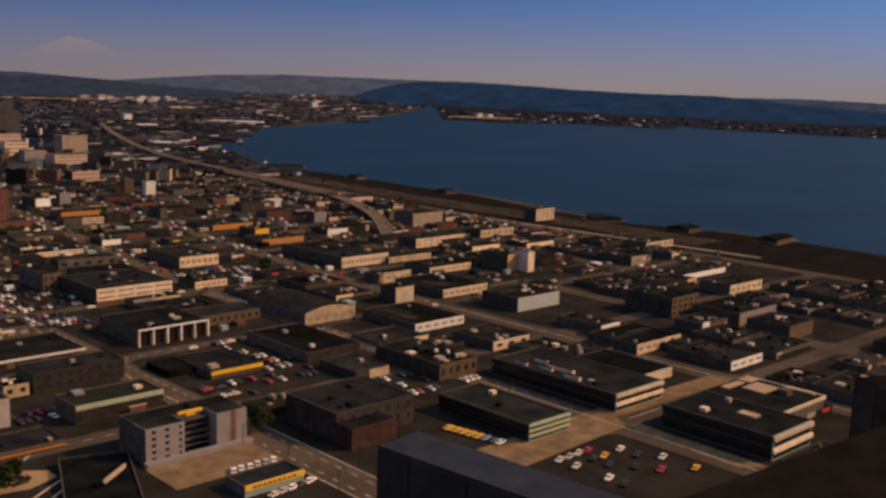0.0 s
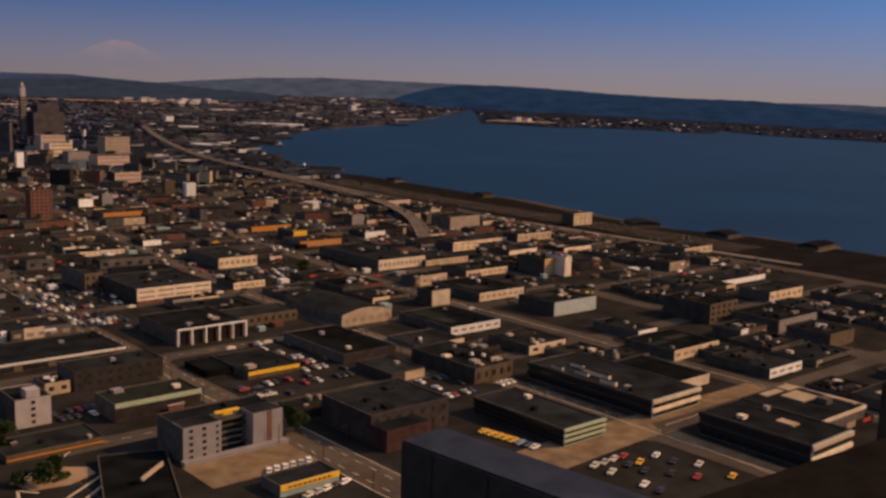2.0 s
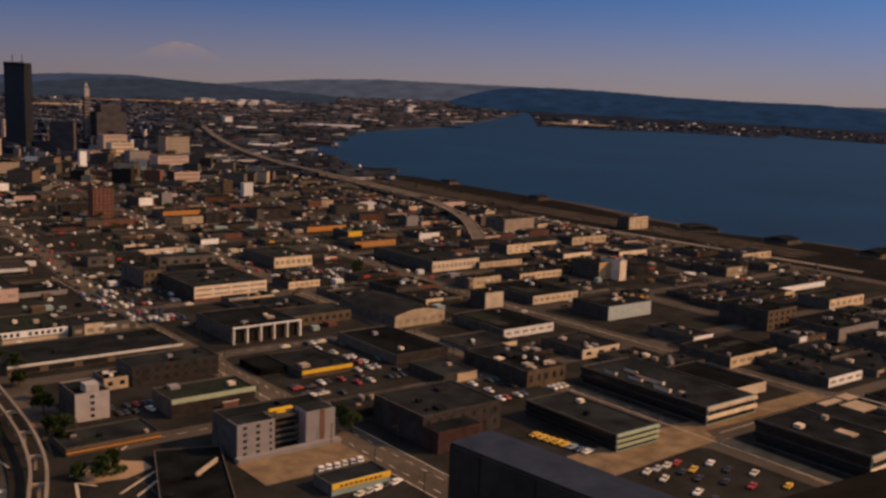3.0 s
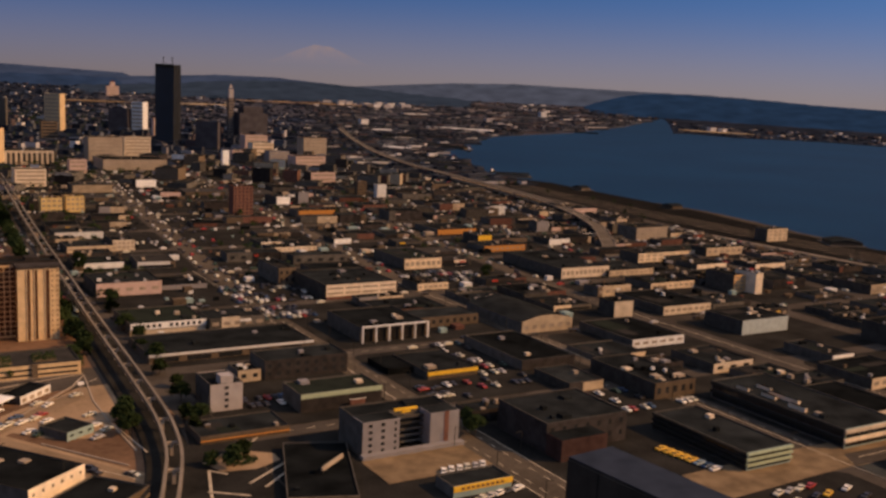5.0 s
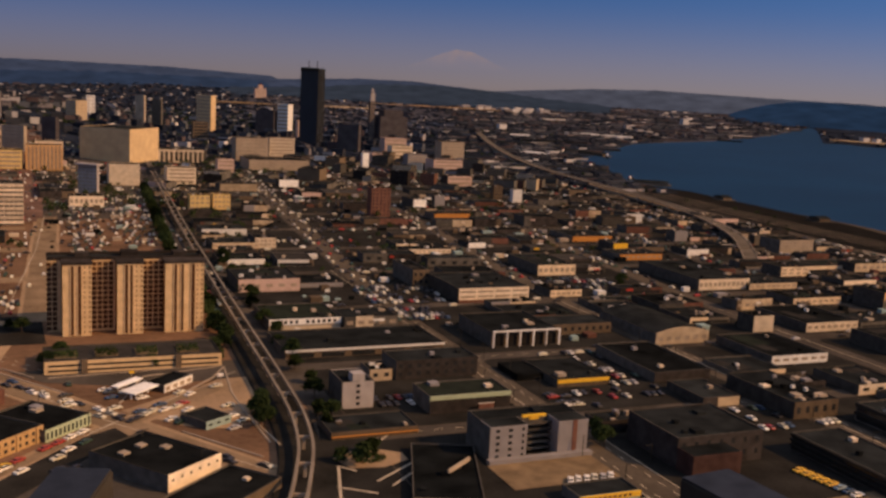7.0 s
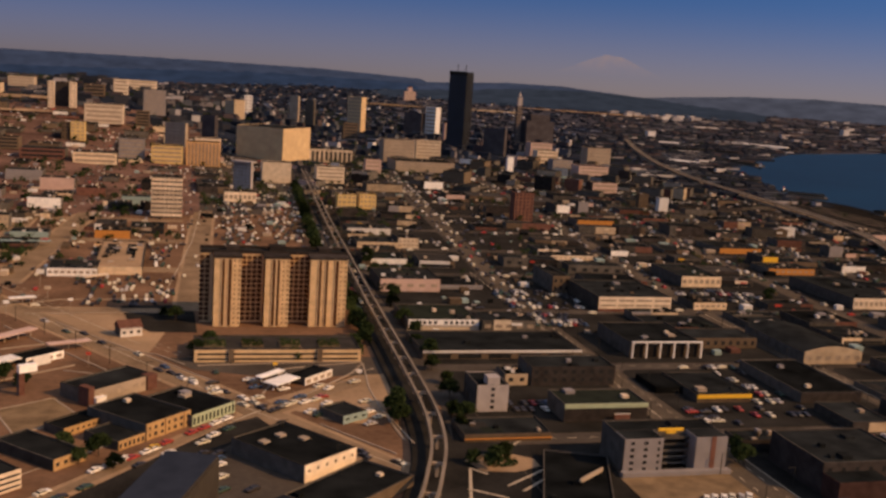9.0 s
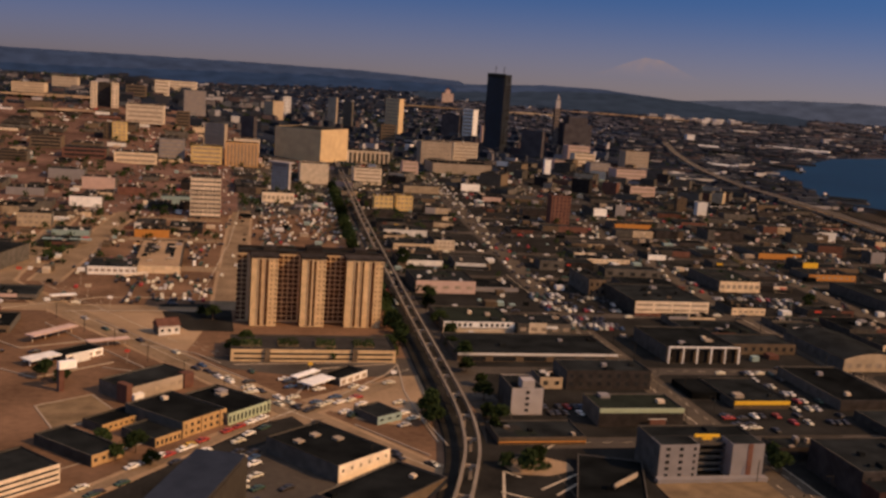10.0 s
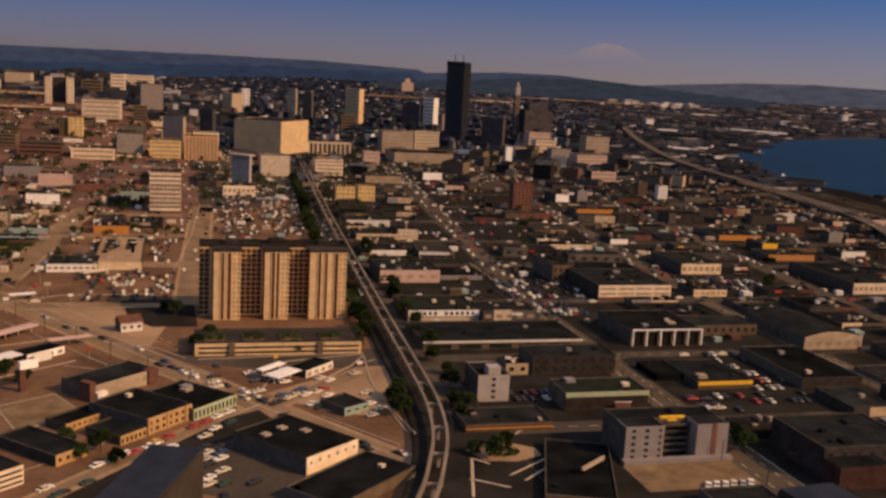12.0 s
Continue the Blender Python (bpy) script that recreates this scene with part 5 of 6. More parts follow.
for x, y, ln, w, rot, wl in ((852, 470, 46, 26, 5, BROWN), (842, 560, 34, 30, 8, DARKW), (842, 640, 36, 36, 60, BROWN), (870, 930, 24, 26, -5, BROWN), (886, 1130, 22, 30, -5, BROWN), (880, 1330, 60, 26, -30, DARKW), (850, 1560, 118, 26, -43, BROWN), (965, 1880, 70, 18, -50, WHITE),
                             (1130, 2010, 150, 26, -75, BROWN), (1040, 2180, 170, 20, -24, CREAM), (1180, 2330, 190, 30, -38, DARKW), (1256, 2512, 60, 20, -20, WHITE), (1545, 2718, 214, 26, -47, WHITE), (1650, 2690, 200, 40, -45, DARKW), (1900, 2700, 240, 40, -50, DARKW)):
    pier(x, y, ln, w, rot, wl, "white-roofed pier shed over the bay" if wl is WHITE else ("pale-walled pier shed over the bay" if wl is CREAM else "dark timber pier with a long gabled shed"))


def ship(x, y, rot, s=1.0):
    bm = bmesh.new()
    v0 = [bm.verts.new((a * s, b * s, z * s)) for a, b, z in ((-22, -4, -1.5), (16, -4, -1.5), (25, 0, -1.5), (16, 4, -1.5), (-22, 4, -1.5))]
    v1 = [bm.verts.new((a * s, b * s, z * s)) for a, b, z in ((-23, -5, 3), (18, -5, 3.4), (29, 0, 4.2), (18, 5, 3.4), (-23, 5, 3))]
    bm.faces.new(v1)
    bm.faces.new(list(reversed(v0)))
    for i in range(5):
        bm.faces.new((v0[i], v0[(i + 1) % 5], v1[(i + 1) % 5], v1[i]))
    root = link("ship", bm, STEEL)
    root.location, root.rotation_euler = (x, y, 0), (0, 0, radians(rot))
    tagged(root, "moored ship with a white deckhouse", "ship")
    part("deckhouse", boxes((-18 * s, -3.6 * s, 3.1 * s, -4 * s, 3.6 * s, 9 * s), (-14 * s, -2.6 * s, 9 * s, -8 * s, 2.6 * s, 12 * s)), WHITE, root)
    part("funnel", boxes((-13 * s, -1 * s, 12 * s, -10 * s, 1 * s, 15 * s)), REDP, root)


ship(966, 1592, 40, 0.6)
ship(1150, 1836, 60, 0.7)
ship(920, 1392, 30, 0.4)
ship(1120, 1965, 20, 0.4)

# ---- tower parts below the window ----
# near-black brown cap for the ledge and the fin beside it
DARKPLATE = mat("near_black_brown_plate", (0.012, 0.010, 0.008), 0.9, 0.35, 0.7)


def fin(label, x, y, ang, length, width, z=130.0, drop=6.0, cap=FINTOP):
    """A dark box fin of the tower, its outer end at x, y, running back at ang degrees."""
    bm = boxes((0, -width / 2, -drop, length, width / 2, 0))
    bmesh.ops.bevel(bm, geom=bm.edges[:], offset=0.05, segments=2, affect="EDGES")
    ob = link("roof_fin", bm, FINSIDE)
    ob.location, ob.rotation_euler = (x, y, z), (0, 0, radians(ang))
    part("cap_plate", boxes((0.04, -width / 2 + 0.05, 0.004, length - 0.04, width / 2 - 0.05, 0.03)), cap, ob, "steel cap plate")
    for k in range(int(length / 2)):
        part("seam_strip", boxes((1.2 + 2 * k, -width / 2 - 0.012, -drop + 0.1, 1.26 + 2 * k, -width / 2 - 0.002, -0.06)), STEEL, ob)
    return tagged(ob, label, "tower fin", group="fins round the tower")


fin("dark steel roof fin of the viewing tower with sky sheen in its top colour", 17.45, 21.2, -84, 13, 1.75)
fin("dark steel roof fin of the viewing tower", 1.95, 25.7, -110, 14, 1.45)
fin("dark steel roof fin beside the window ledge", 35.0, 15.3, 241, 12, 2.1, cap=DARKPLATE)
fin("broad dark steel ledge between two fins", 19.3, 10.4, -5, 16, 6.6, cap=DARKPLATE)
bm = bmesh.new()
prof = ((0, 124), (30, 124.0), (30, 122), (9, 112), (4, 60), (9, 0), (0, 0))
n = 48
rings = [[bm.verts.new((r * math.cos(2 * math.pi * i / n), r * math.sin(2 * math.pi * i / n), z)) for i in range(n)] if r else bm.verts.new((0, 0, z)) for r, z in prof]
for a, b in zip(rings, rings[1:]):
    for i in range(n):
        j = (i + 1) % n
        if not isinstance(a, list):
            bm.faces.new((a, b[i], b[j]))
        elif not isinstance(b, list):
            bm.faces.new((a[i], b, a[j]))
        else:
            bm.faces.new((a[i], b[i], b[j], a[j]))
bmesh.ops.recalc_face_normals(bm, faces=bm.faces)
tagged(link("viewing_tower", bm, STEEL), "slender viewing tower with a dark round deck", "tower")

bill = link("billboard", boxes((-8, -0.3, 0.8, 8, 0.3, 2.4)), CONCRETE)
bill.location, bill.rotation_euler = (147.2, 317, 2.36), (0, 0, radians(38))
tagged(bill, "long pale low billboard seen from its lit edge", "billboard")
for a in (-7, 0, 7):
    part("post", boxes((a - 0.2, -0.2, 0, a + 0.2, 0.2, 0.8)), STEEL, bill)

# ---- trees ----
def tree_meshes(seed, h, spread):
    rnd = random.Random(seed)
    bm = bmesh.new()
    def limb(a, b, r0, r1):
        d = (b - a).normalized()
        s = d.orthogonal().normalized()
        t = d.cross(s)
        r = [[bm.verts.new(p + (s * math.cos(k * 1.2566) + t * math.sin(k * 1.2566)) * q) for k in range(5)] for p, q in ((a, r0), (b, r1))]
        for k in range(5):
            bm.faces.new((r[0][k], r[0][(k + 1) % 5], r[1][(k + 1) % 5], r[1][k]))
    limb(Vector((0, 0, 0)), Vector((0.1, 0, h * 0.5)), 0.25, 0.15)
    tips = []
    for _ in range(13):
        a, e = rnd.uniform(0, 6.28), rnd.uniform(-0.2, 1.4)
        tip = Vector((math.cos(a) * math.cos(e) * spread, math.sin(a) * math.cos(e) * spread, h * 0.5 + math.sin(e) * h * 0.42))
        limb(Vector((0.1, 0, h * rnd.uniform(0.3, 0.5))), tip, 0.12, 0.04)
        tips.append(tip)
    trunk = mesh_of("trunk", bm, BARK)
    bm = bmesh.new()
    for tip in tips:
        for _ in range(85):
            c = tip + Vector((rnd.gauss(0, 0.32), rnd.gauss(0, 0.32), rnd.gauss(0, 0.22))) * spread
            u = Vector((rnd.gauss(0, 1), rnd.gauss(0, 1), rnd.gauss(0, 1))).normalized() * rnd.uniform(0.35, 0.75)
            w = u.orthogonal().normalized() * rnd.uniform(0.3, 0.6)
            bm.faces.new([bm.verts.new(c + q) for q in (u, w, -u, -w)])
    return trunk, mesh_of("crown", bm, LEAF)


TREES = [tree_meshes(s, h, sp) for s, h, sp in ((1, 6.5, 2.4), (2, 8, 3.0), (3, 5, 2.0))]


def tree(x, y, k, s=1.0):
    trunk, crown = TREES[k % 3]
    root = new("tree", trunk)
    root.location, root.rotation_euler, root.scale = (x, y, ground_z(x, y) + 0.1), (0, 0, x * 1.7 + y), (s, s, s)
    tagged(root, "dark green leafy street tree on the kerb", "tree", group="street trees")
    c = new("crown", crown)
    c.parent = root


for k in range(40):
    tree(107 + 0.068 * (k * 11), 745 + k * 11, k, 1.0 + 0.12 * (k % 4))
for k in range(22):
    tree(99 + 0.042 * (k * 11) + (k % 3), 505 + k * 11, k, 1.0 + 0.12 * (k % 4))
for k in range(4):
    tree(92 + (k % 2) * 3, 384 + k * 7, k + 1, 1.0)
for k in range(16):
    tree(121 + 0.06 * (k * 22) + (k % 2) * 3, 415 + k * 22, k + 1, 1.05)
for k, (x, y) in enumerate(((116, 378), (120, 386), (117, 394), (110, 340), (117, 336), (124, 345), (376, 694), (382, 700), (370, 690), (366, 700), (-66, 446), (-58, 440), (-28, 352), (-22, 358),
                              (-34, 366), (-16, 346), (216, 330), (218, 338), (222, 346), (14, 484), (24, 483), (92, 484), (20, 500), (93, 502), (402, 610), (410, 622), (60, 476), (-2, 560), (4, 552))):
    tree(x, y, k, 0.8 + 0.15 * (k % 3))

bm = bmesh.new()
rl = random.Random(6)
for _ in range(420):
    a, q = rl.uniform(0, 6.283), rl.uniform(0.4, 1.0)
    c = Vector((121 + 6.5 * q * math.cos(a), 340 + 4.6 * q * math.sin(a), 0.3 + rl.uniform(0.0, 0.9)))
    u = Vector((rl.gauss(0, 1), rl.gauss(0, 1), rl.gauss(0, 1))).normalized() * rl.uniform(0.3, 0.6)
    w = u.orthogonal().normalized() * rl.uniform(0.25, 0.5)
    bm.faces.new([bm.verts.new(c + k) for k in (u, w, -u, -w)])
tagged(link("hedge", bm, LEAF), "low dark hedge bed on the traffic island", "hedge")

# ---- street lamps ----
LAMP = [mesh_of("street_lamp", boxes((-0.11, -0.11, 0, 0.11, 0.11, 8.6)), STEEL), mesh_of("arm", boxes((-0.06, 0, 8.3, 0.06, 2.4, 8.42)), STEEL), mesh_of("lamp_head", boxes((-0.17, 1.9, 8.15, 0.17, 2.9, 8.3)), STEEL)]


def street_lamp(x, y, rz):
    root = new("street_lamp", LAMP[0])
    root.location, root.rotation_euler = (x, y, ground_z(x, y)), (0, 0, rz)
    tagged(root, "slim dark steel street lamp with a short arm", "street lamp", group="street lamps")
    for name, me in (("arm", LAMP[1]), ("lamp_head", LAMP[2])):
        o = new(name, me)
        o.parent = root


for k in range(11):
    street_lamp(201.5, 262 + 30 * k, -math.pi / 2)
    street_lamp(222.5, 277 + 30 * k, math.pi / 2)
for k in range(9):
    street_lamp(-76 + 17 * k, 550 - 26 * k, -1.0)
    street_lamp(322.5, 262 + 34 * k, -math.pi / 2)

# ---- cars ----
def paint(name, base):
    return mat(name, base, 0.35, 0.06, 0.5, spec=0.28)


PAINTS = [paint("car_white", (0.80, 0.73, 0.62)), paint("car_cream", (0.62, 0.55, 0.40)), paint("car_red", (0.33, 0.035, 0.025)), paint("car_blue", (0.035, 0.065, 0.12)), paint("car_green", (0.035, 0.06, 0.035)), paint("car_black", (0.030, 0.024, 0.020)),
          paint("car_silver", (0.42, 0.38, 0.34)), paint("car_yellow", (0.70, 0.40, 0.03)), paint("car_pale_blue", (0.24, 0.31, 0.35))]
PAINT_WORDS = ("white", "cream", "red", "blue", "dark green", "black", "silver", "yellow", "pale blue")


def car_body():
    """A saloon's lower body: side outline swept over its width with rounded shoulders."""
    bm = bmesh.new()
    side = ((-2.6, 0.35), (-2.65, 0.75), (-2.5, 0.98), (-1.7, 1.02), (1.0, 1.05), (2.4, 0.92), (2.65, 0.7), (2.6, 0.35))
    rows = []
    for y, k in ((-0.98, 0.97), (-0.9, 1.0), (0.9, 1.0), (0.98, 0.97)):
        rows.append([bm.verts.new((x * k, y, 0.35 + (z - 0.35) * (1 if abs(y) < 0.95 else 0.85))) for x, z in side])
    for a, b in zip(rows, rows[1:]):
        for i in range(len(side)):
            j = (i + 1) % len(side)
            bm.faces.new((a[i], a[j], b[j], b[i]))
    bm.faces.new(rows[0])
    bm.faces.new(list(reversed(rows[-1])))
    bmesh.ops.recalc_face_normals(bm, faces=bm.faces)
    return bm


def car_cabin(z0, z1, grow):
    bm = bmesh.new()
    lo = [bm.verts.new(p) for p in ((-1.75 + grow, -0.86, z0), (1.15 - grow, -0.86, z0), (1.15 - grow, 0.86, z0), (-1.75 + grow, 0.86, z0))]
    hi = [bm.verts.new(p) for p in ((-1.15, -0.7, z1), (0.45, -0.7, z1), (0.45, 0.7, z1), (-1.15, 0.7, z1))]
    bm.faces.new(hi)
    bm.faces.new(list(reversed(lo)))
    for i in range(4):
        j = (i + 1) % 4
        bm.faces.new((lo[i], lo[j], hi[j], hi[i]))
    return bm


bm = bmesh.new()
bmesh.ops.create_cone(bm, cap_ends=True, segments=10, radius1=0.34, radius2=0.34, depth=0.22, matrix=Matrix.Rotation(math.pi / 2, 4, "X"))
WHEEL = mesh_of("wheel", bm, RUBBER)
CABIN = mesh_of("cabin_glass", car_cabin(1.0, 1.42, 0.0), GLASS)
BODIES = []
ROOFS = []
for m in PAINTS:
    BODIES.append(mesh_of("car", car_body(), m))
    ROOFS.append(mesh_of("car_roof", boxes((-1.2, -0.74, 1.415, 0.5, 0.74, 1.47)), m))


def blocked(x, y, m=1.5):
    return any(abs(x - fx) < hx + m and abs(y - fy) < hy + m for fx, fy, hx, hy in FOOT)


CAR_COUNT = [0]


def car(x, y, rot, k, z=0.15, where="on the asphalt lot", sure=False):
    if (blocked(x, y) and not sure) or CAR_COUNT[0] > 300:
        return
    CAR_COUNT[0] += 1
    root = new("car", BODIES[k])
    root.location, root.rotation_euler = (x, y, z), (0, 0, radians(rot))
    root.scale = (1.1, 1.1, 1.05)
    tagged(root, PAINT_WORDS[k] + " saloon car parked " + where, "car", group="parked cars")
    for name, me, p in (("cabin_glass", CABIN, (0, 0, 0)), ("car_roof", ROOFS[k], (0, 0, 0)), ("wheel", WHEEL, (-1.6, -0.88, 0.34)), ("wheel", WHEEL, (1.6, -0.88, 0.34)), ("wheel", WHEEL, (-1.6, 0.88, 0.34)), ("wheel", WHEEL, (1.6, 0.88, 0.34))):
        o = new(name, me)
        o.parent = root
        o.location = p


rnd = random.Random(11)
MIX = (0, 0, 0, 1, 1, 1, 2, 5, 5, 5, 5, 6, 5, 4, 3, 5)


def lot(x0, y0, x1, y1, rot, gap, row, fill, where="on the asphalt lot", mix=MIX):
    """Rows of parked cars on a lot."""
    y = y0
    while y <= y1:
        x = x0
        while x <= x1:
            if rnd.random() < fill:
                car(x + rnd.uniform(-0.3, 0.3), y + rnd.uniform(-0.4, 0.4), rot + (180 if rnd.random() < 0.5 else 0) + rnd.uniform(-3, 3), rnd.choice(mix), where=where)
            x += gap
        y += row


for i, k in enumerate((7, 7, 7, 7, 7, 8, 3, 0)):
    car(276 + i * 0.6, 286 - i * 3.6, 8, k)
lot(284, 196, 322, 238, 20, 5.5, 7.5, 0.34, "beside the banded office", (0, 1, 1, 2, 7, 5, 5, 6))
lot(292, 330, 336, 354, 88, 3.6, 12, 0.55)
lot(226, 370, 236, 400, 2, 6.5, 4, 0.4)
lot(240, 375, 286, 398, 90, 3.6, 9, 0.30, "beside the yellow-fronted shop", MIX + (5, 5, 5))
lot(262, 402, 287, 462, 90, 3.8, 11, 0.42, "beside the yellow-fronted shop", MIX + (5, 5, 5, 4))
for i, k in enumerate((0, 0, 0, 1, 6, 0)):
    car(184 + i * 3.4, 300.3 + (i % 2) * 0.4, 62, k, 0.3, "on the bare earth lot")
for i, k in enumerate((1, 6, 0, 5, 0)):
    car(184 + i * 4.0, 274.5 + i * 0.5, 20, k, 0.15, "beside the yellow-fronted sign shop")
lot(14, 318, 34, 372, 40, 5, 5.5, 0.55, "beside the workshop")
lot(-100, 415, -62, 520, 30, 8, 14, 0.34, "on the open ground")
lot(20, 412, 84, 440, 20, 9, 7, 0.3, "on the forecourt")
for x, y, rot, k in ((57, 412, 40, 0), (62, 415, 40, 1), (66, 410, 40, 0), (58, 400, 35, 0), (61, 396, 35, 4), (82, 398, 30, 0), (85, 392, 30, 1), (80, 384, 30, 6), (36, 444, 10, 0), (44, 440, 25, 1), (50, 430, 25, 0), (66, 434, 40, 1)):
    car(x, y, rot, k, 0.16, "beside the small car shop", True)
lot(205, 545, 240, 572, 90, 3.4, 8, 0.75, "on the dealer's lot")
lot(208, 590, 262, 640, 90, 3.6, 9, 0.5, "on the dealer's lot")
lot(345, 612, 404, 650, 90, 3.6, 11, 0.5)
lot(146, 398, 166, 412, 90, 3.4, 8, 0.7)
for i in range(26):
    u = rnd.random()
    car(-66 + 148 * u + rnd.uniform(-4, 4), 560 - 222 * u + rnd.uniform(-3, 3), -56, rnd.choice(MIX), 0.02, "on the diagonal street")
for i in range(11):
    if i not in (3, 6):
        car(-22 + i * 4.6, 344 + i * 4.9, 46.5, (0, 6, 0, 1, 7, 2, 5, 2, 2, 0, 0)[i], 0.26, "on the verge beside the school", True)
for i in range(24):
    u = rnd.random()
    car(-50 + 120 * u, 308 + 128 * u + rnd.choice((-5, 5)), 46, rnd.choice(MIX), 0.02, "at the kerb of the diagonal street")
for ax in (16, 212, 341, 432):
    for i in range(12):
        car(ax + rnd.choice((-6, -2, 3, 6)), 270 + rnd.uniform(0, 520), 90, rnd.choice(MIX), 0.02, "on the avenue")


FARMIX = (0, 1, 6, 1, 5, 5, 5, 5, 4, 4, 1, 6, 5, 5, 5, 2)


def far_cars(name, label, spots):
    """Far parked cars, too small and many to tell apart: body and cabin each, joined."""
    vs, fs, mi = [], [], []
    for x, y, rot, k in spots:
        g, c, s = ground_z(x, y), math.cos(rot), math.sin(rot)
        for (a, b, z0, z1, a2, b2) in ((2.6, 1.0, 0.1, 1.0, 2.5, 0.95), (1.5, 0.9, 1.0, 1.5, 0.9, 0.75)):
            i = len(vs)
            for p, q, z in ((-a, -b, z0), (a, -b, z0), (a, b, z0), (-a, b, z0), (-a2, -b2, z1), (a2, -b2, z1), (a2, b2, z1), (-a2, b2, z1)):
                vs.append((x + p * c - q * s, y + p * s + q * c, g + z + 0.15))
            for q in ((4, 5, 6, 7), (0, 1, 5, 4), (1, 2, 6, 5), (2, 3, 7, 6), (3, 0, 4, 7)):
                fs.append([i + t for t in q])
                mi.append(k)
    me = bpy.data.meshes.new(name)
    me.from_pydata(vs, [], fs)
    for m in PAINTS:
        me.materials.append(m)
    me.polygons.foreach_set("material_index", mi)
    return tagged(new(name, me), label, "cars", kind="stuff")


spots = []
for x0, y0, x1, y1, gap, row, fill in ((45, 812, 71, 1118, 2.9, 9.5, 0.72), (79, 814, 120, 1127, 2.9, 9.5, 0.72), (-47, 589, 9, 667, 2.9, 9, 0.76), (-81, 687, -37, 747, 2.9, 9, 0.7), (-41, 727, 0, 848, 2.9, 10, 0.7), (-110, 686, -78, 767, 2.9, 10, 0.7), (24, 800, 108, 1040, 3.9, 13, 0.5), (-70, 585, 8, 684, 3.8, 12, 0.5), (205, 800, 280, 880, 3.8, 12, 0.5), (225, 900, 320, 985, 3.8, 12, 0.45), (-280, 600, -95, 1000, 4.2, 11, 0.6), (-76, 700, 4, 1060, 4.0, 11, 0.6),
                                        (-270, 420, -90, 590, 4.2, 11, 0.6), (440, 560, 530, 800, 4.2, 18, 0.2), (350, 470, 430, 780, 4.2, 18, 0.2), (545, 420, 735, 800, 4.4, 22, 0.14), (130, 700, 340, 1400, 4.4, 30, 0.3), (345, 800, 740, 1500, 5, 30, 0.25)):
    y = y0
    while y < y1:
        x = x0
        while x < x1:
            if rnd.random() < (fill * 0.55 if fill > 0.69 else fill * min(1.2, max(0.0, 5.0 * noise.noise(Vector((x / 30, y / 30, 3.1))) - 0.6))):
                spots.append((x + rnd.uniform(-1, 1), y + rnd.uniform(-2.5, 2.5), math.pi / 2 + rnd.uniform(-0.05, 0.05), rnd.choice(FARMIX)))
            x += gap
        y += row
for ax in AVENUES[2:]:
    for side in (-6.4, -2.0, 2.0, 6.4):
        y = 560 + rnd.uniform(0, 20)
        while y < 1650:
            y += rnd.uniform(7, 44) if abs(side) > 5 else rnd.uniform(20, 90)
            if seen(ax, y, -16, 68) and math.hypot(ax, y) < 1550:
                spots.append((ax + lean(ax, y) + side, y, math.pi / 2, rnd.choice(FARMIX)))
for sy in STREETS[3:]:
    for side in (-4.2, 4.2):
        x = -290 + rnd.uniform(0, 20)
        while x < 740:
            x += rnd.uniform(8, 60)
            if seen(x, sy, -16, 68) and math.hypot(x, sy) > 520:
                spots.append((x, sy + side, 0.0, rnd.choice(FARMIX)))
def on_road(x, y):
    for (ax, ay), (bx, by), w, _ in ROADS:
        d = Vector((bx - ax, by - ay))
        u = min(max(((x - ax) * d.x + (y - ay) * d.y) / d.length_squared, 0), 1)
        if math.hypot(x - ax - d.x * u, y - ay - d.y * u) < w + 2:
            return True
    return False


spots = [s for s in spots if not (on_road(s[0], s[1]) and rnd.random() < 0.88)]
spots = [s for s in spots if not blocked(s[0], s[1], 2.5)]
far_cars("distant_cars", "many small parked cars on the farther lots and streets", spots)

# ground that stays open
for x0, y0, x1, y1 in ((126, 247, 208, 330), (206, 250, 222, 700), (262, 170, 334, 288), (224, 362, 308, 400), (266, 398, 308, 470), (288, 326, 341, 358), (203, 540, 262, 645), (340, 605, 408, 655), (205, 800, 284, 880), (140, 396, 168, 414), (222, 440, 236, 462)):
    FOOT.append(((x0 + x1) / 2, (y0 + y1) / 2, (x1 - x0) / 2, (y1 - y0) / 2))
for x, y0, y1, w in ((212, 560, 1260, 11), (334, 560, 1100, 9)):
    for y in range(y0, y1, 20):
        FOOT.append((x + lean(x, y + 10), y + 10, w, 10))

# ---- plainer buildings that fill the blocks ----
WALLS = ((WHITE, "white painted"), (CREAM, "cream painted"), (TAN, "tan stucco"), (SOOT, "soot-black brick"), (SOOT, "soot-black brick"), (SOOT, "soot-black brick"), (SOOT, "soot-black brick"), (SOOT, "soot-black brick"), (SOOT, "soot-black brick"), (BROWN, "brown brick"), (BRICK, "red brick"), (CONCRETE, "grey concrete"), (BROWN, "dark brown brick"), (DARKW, "dark sooty brick"), (BRICK, "red brick"), (GREYP, "grey panelled"), (DARKW, "sooty brick"), (DARKW, "sooty brick"), (DARKW, "dark sooty brick"), (BROWN, "brown brick"), (DARKW, "sooty brick"), (DARKW, "dark sooty brick"), (TAN, "tan stucco"), (PINK, "pink stucco"))
SUNNY = ((WHITE, "white painted"), (WHITE, "white painted"), (CREAM, "cream painted"), (PINK, "pink stucco"), (TAN, "tan stucco"), (ORANGE, "orange brick"), (BROWN, "brown brick"), (CONCRETE, "grey concrete"), (PINK, "pink stucco"), (BRICK, "red brick"))
rnd = random.Random(5)
FILL = [0]


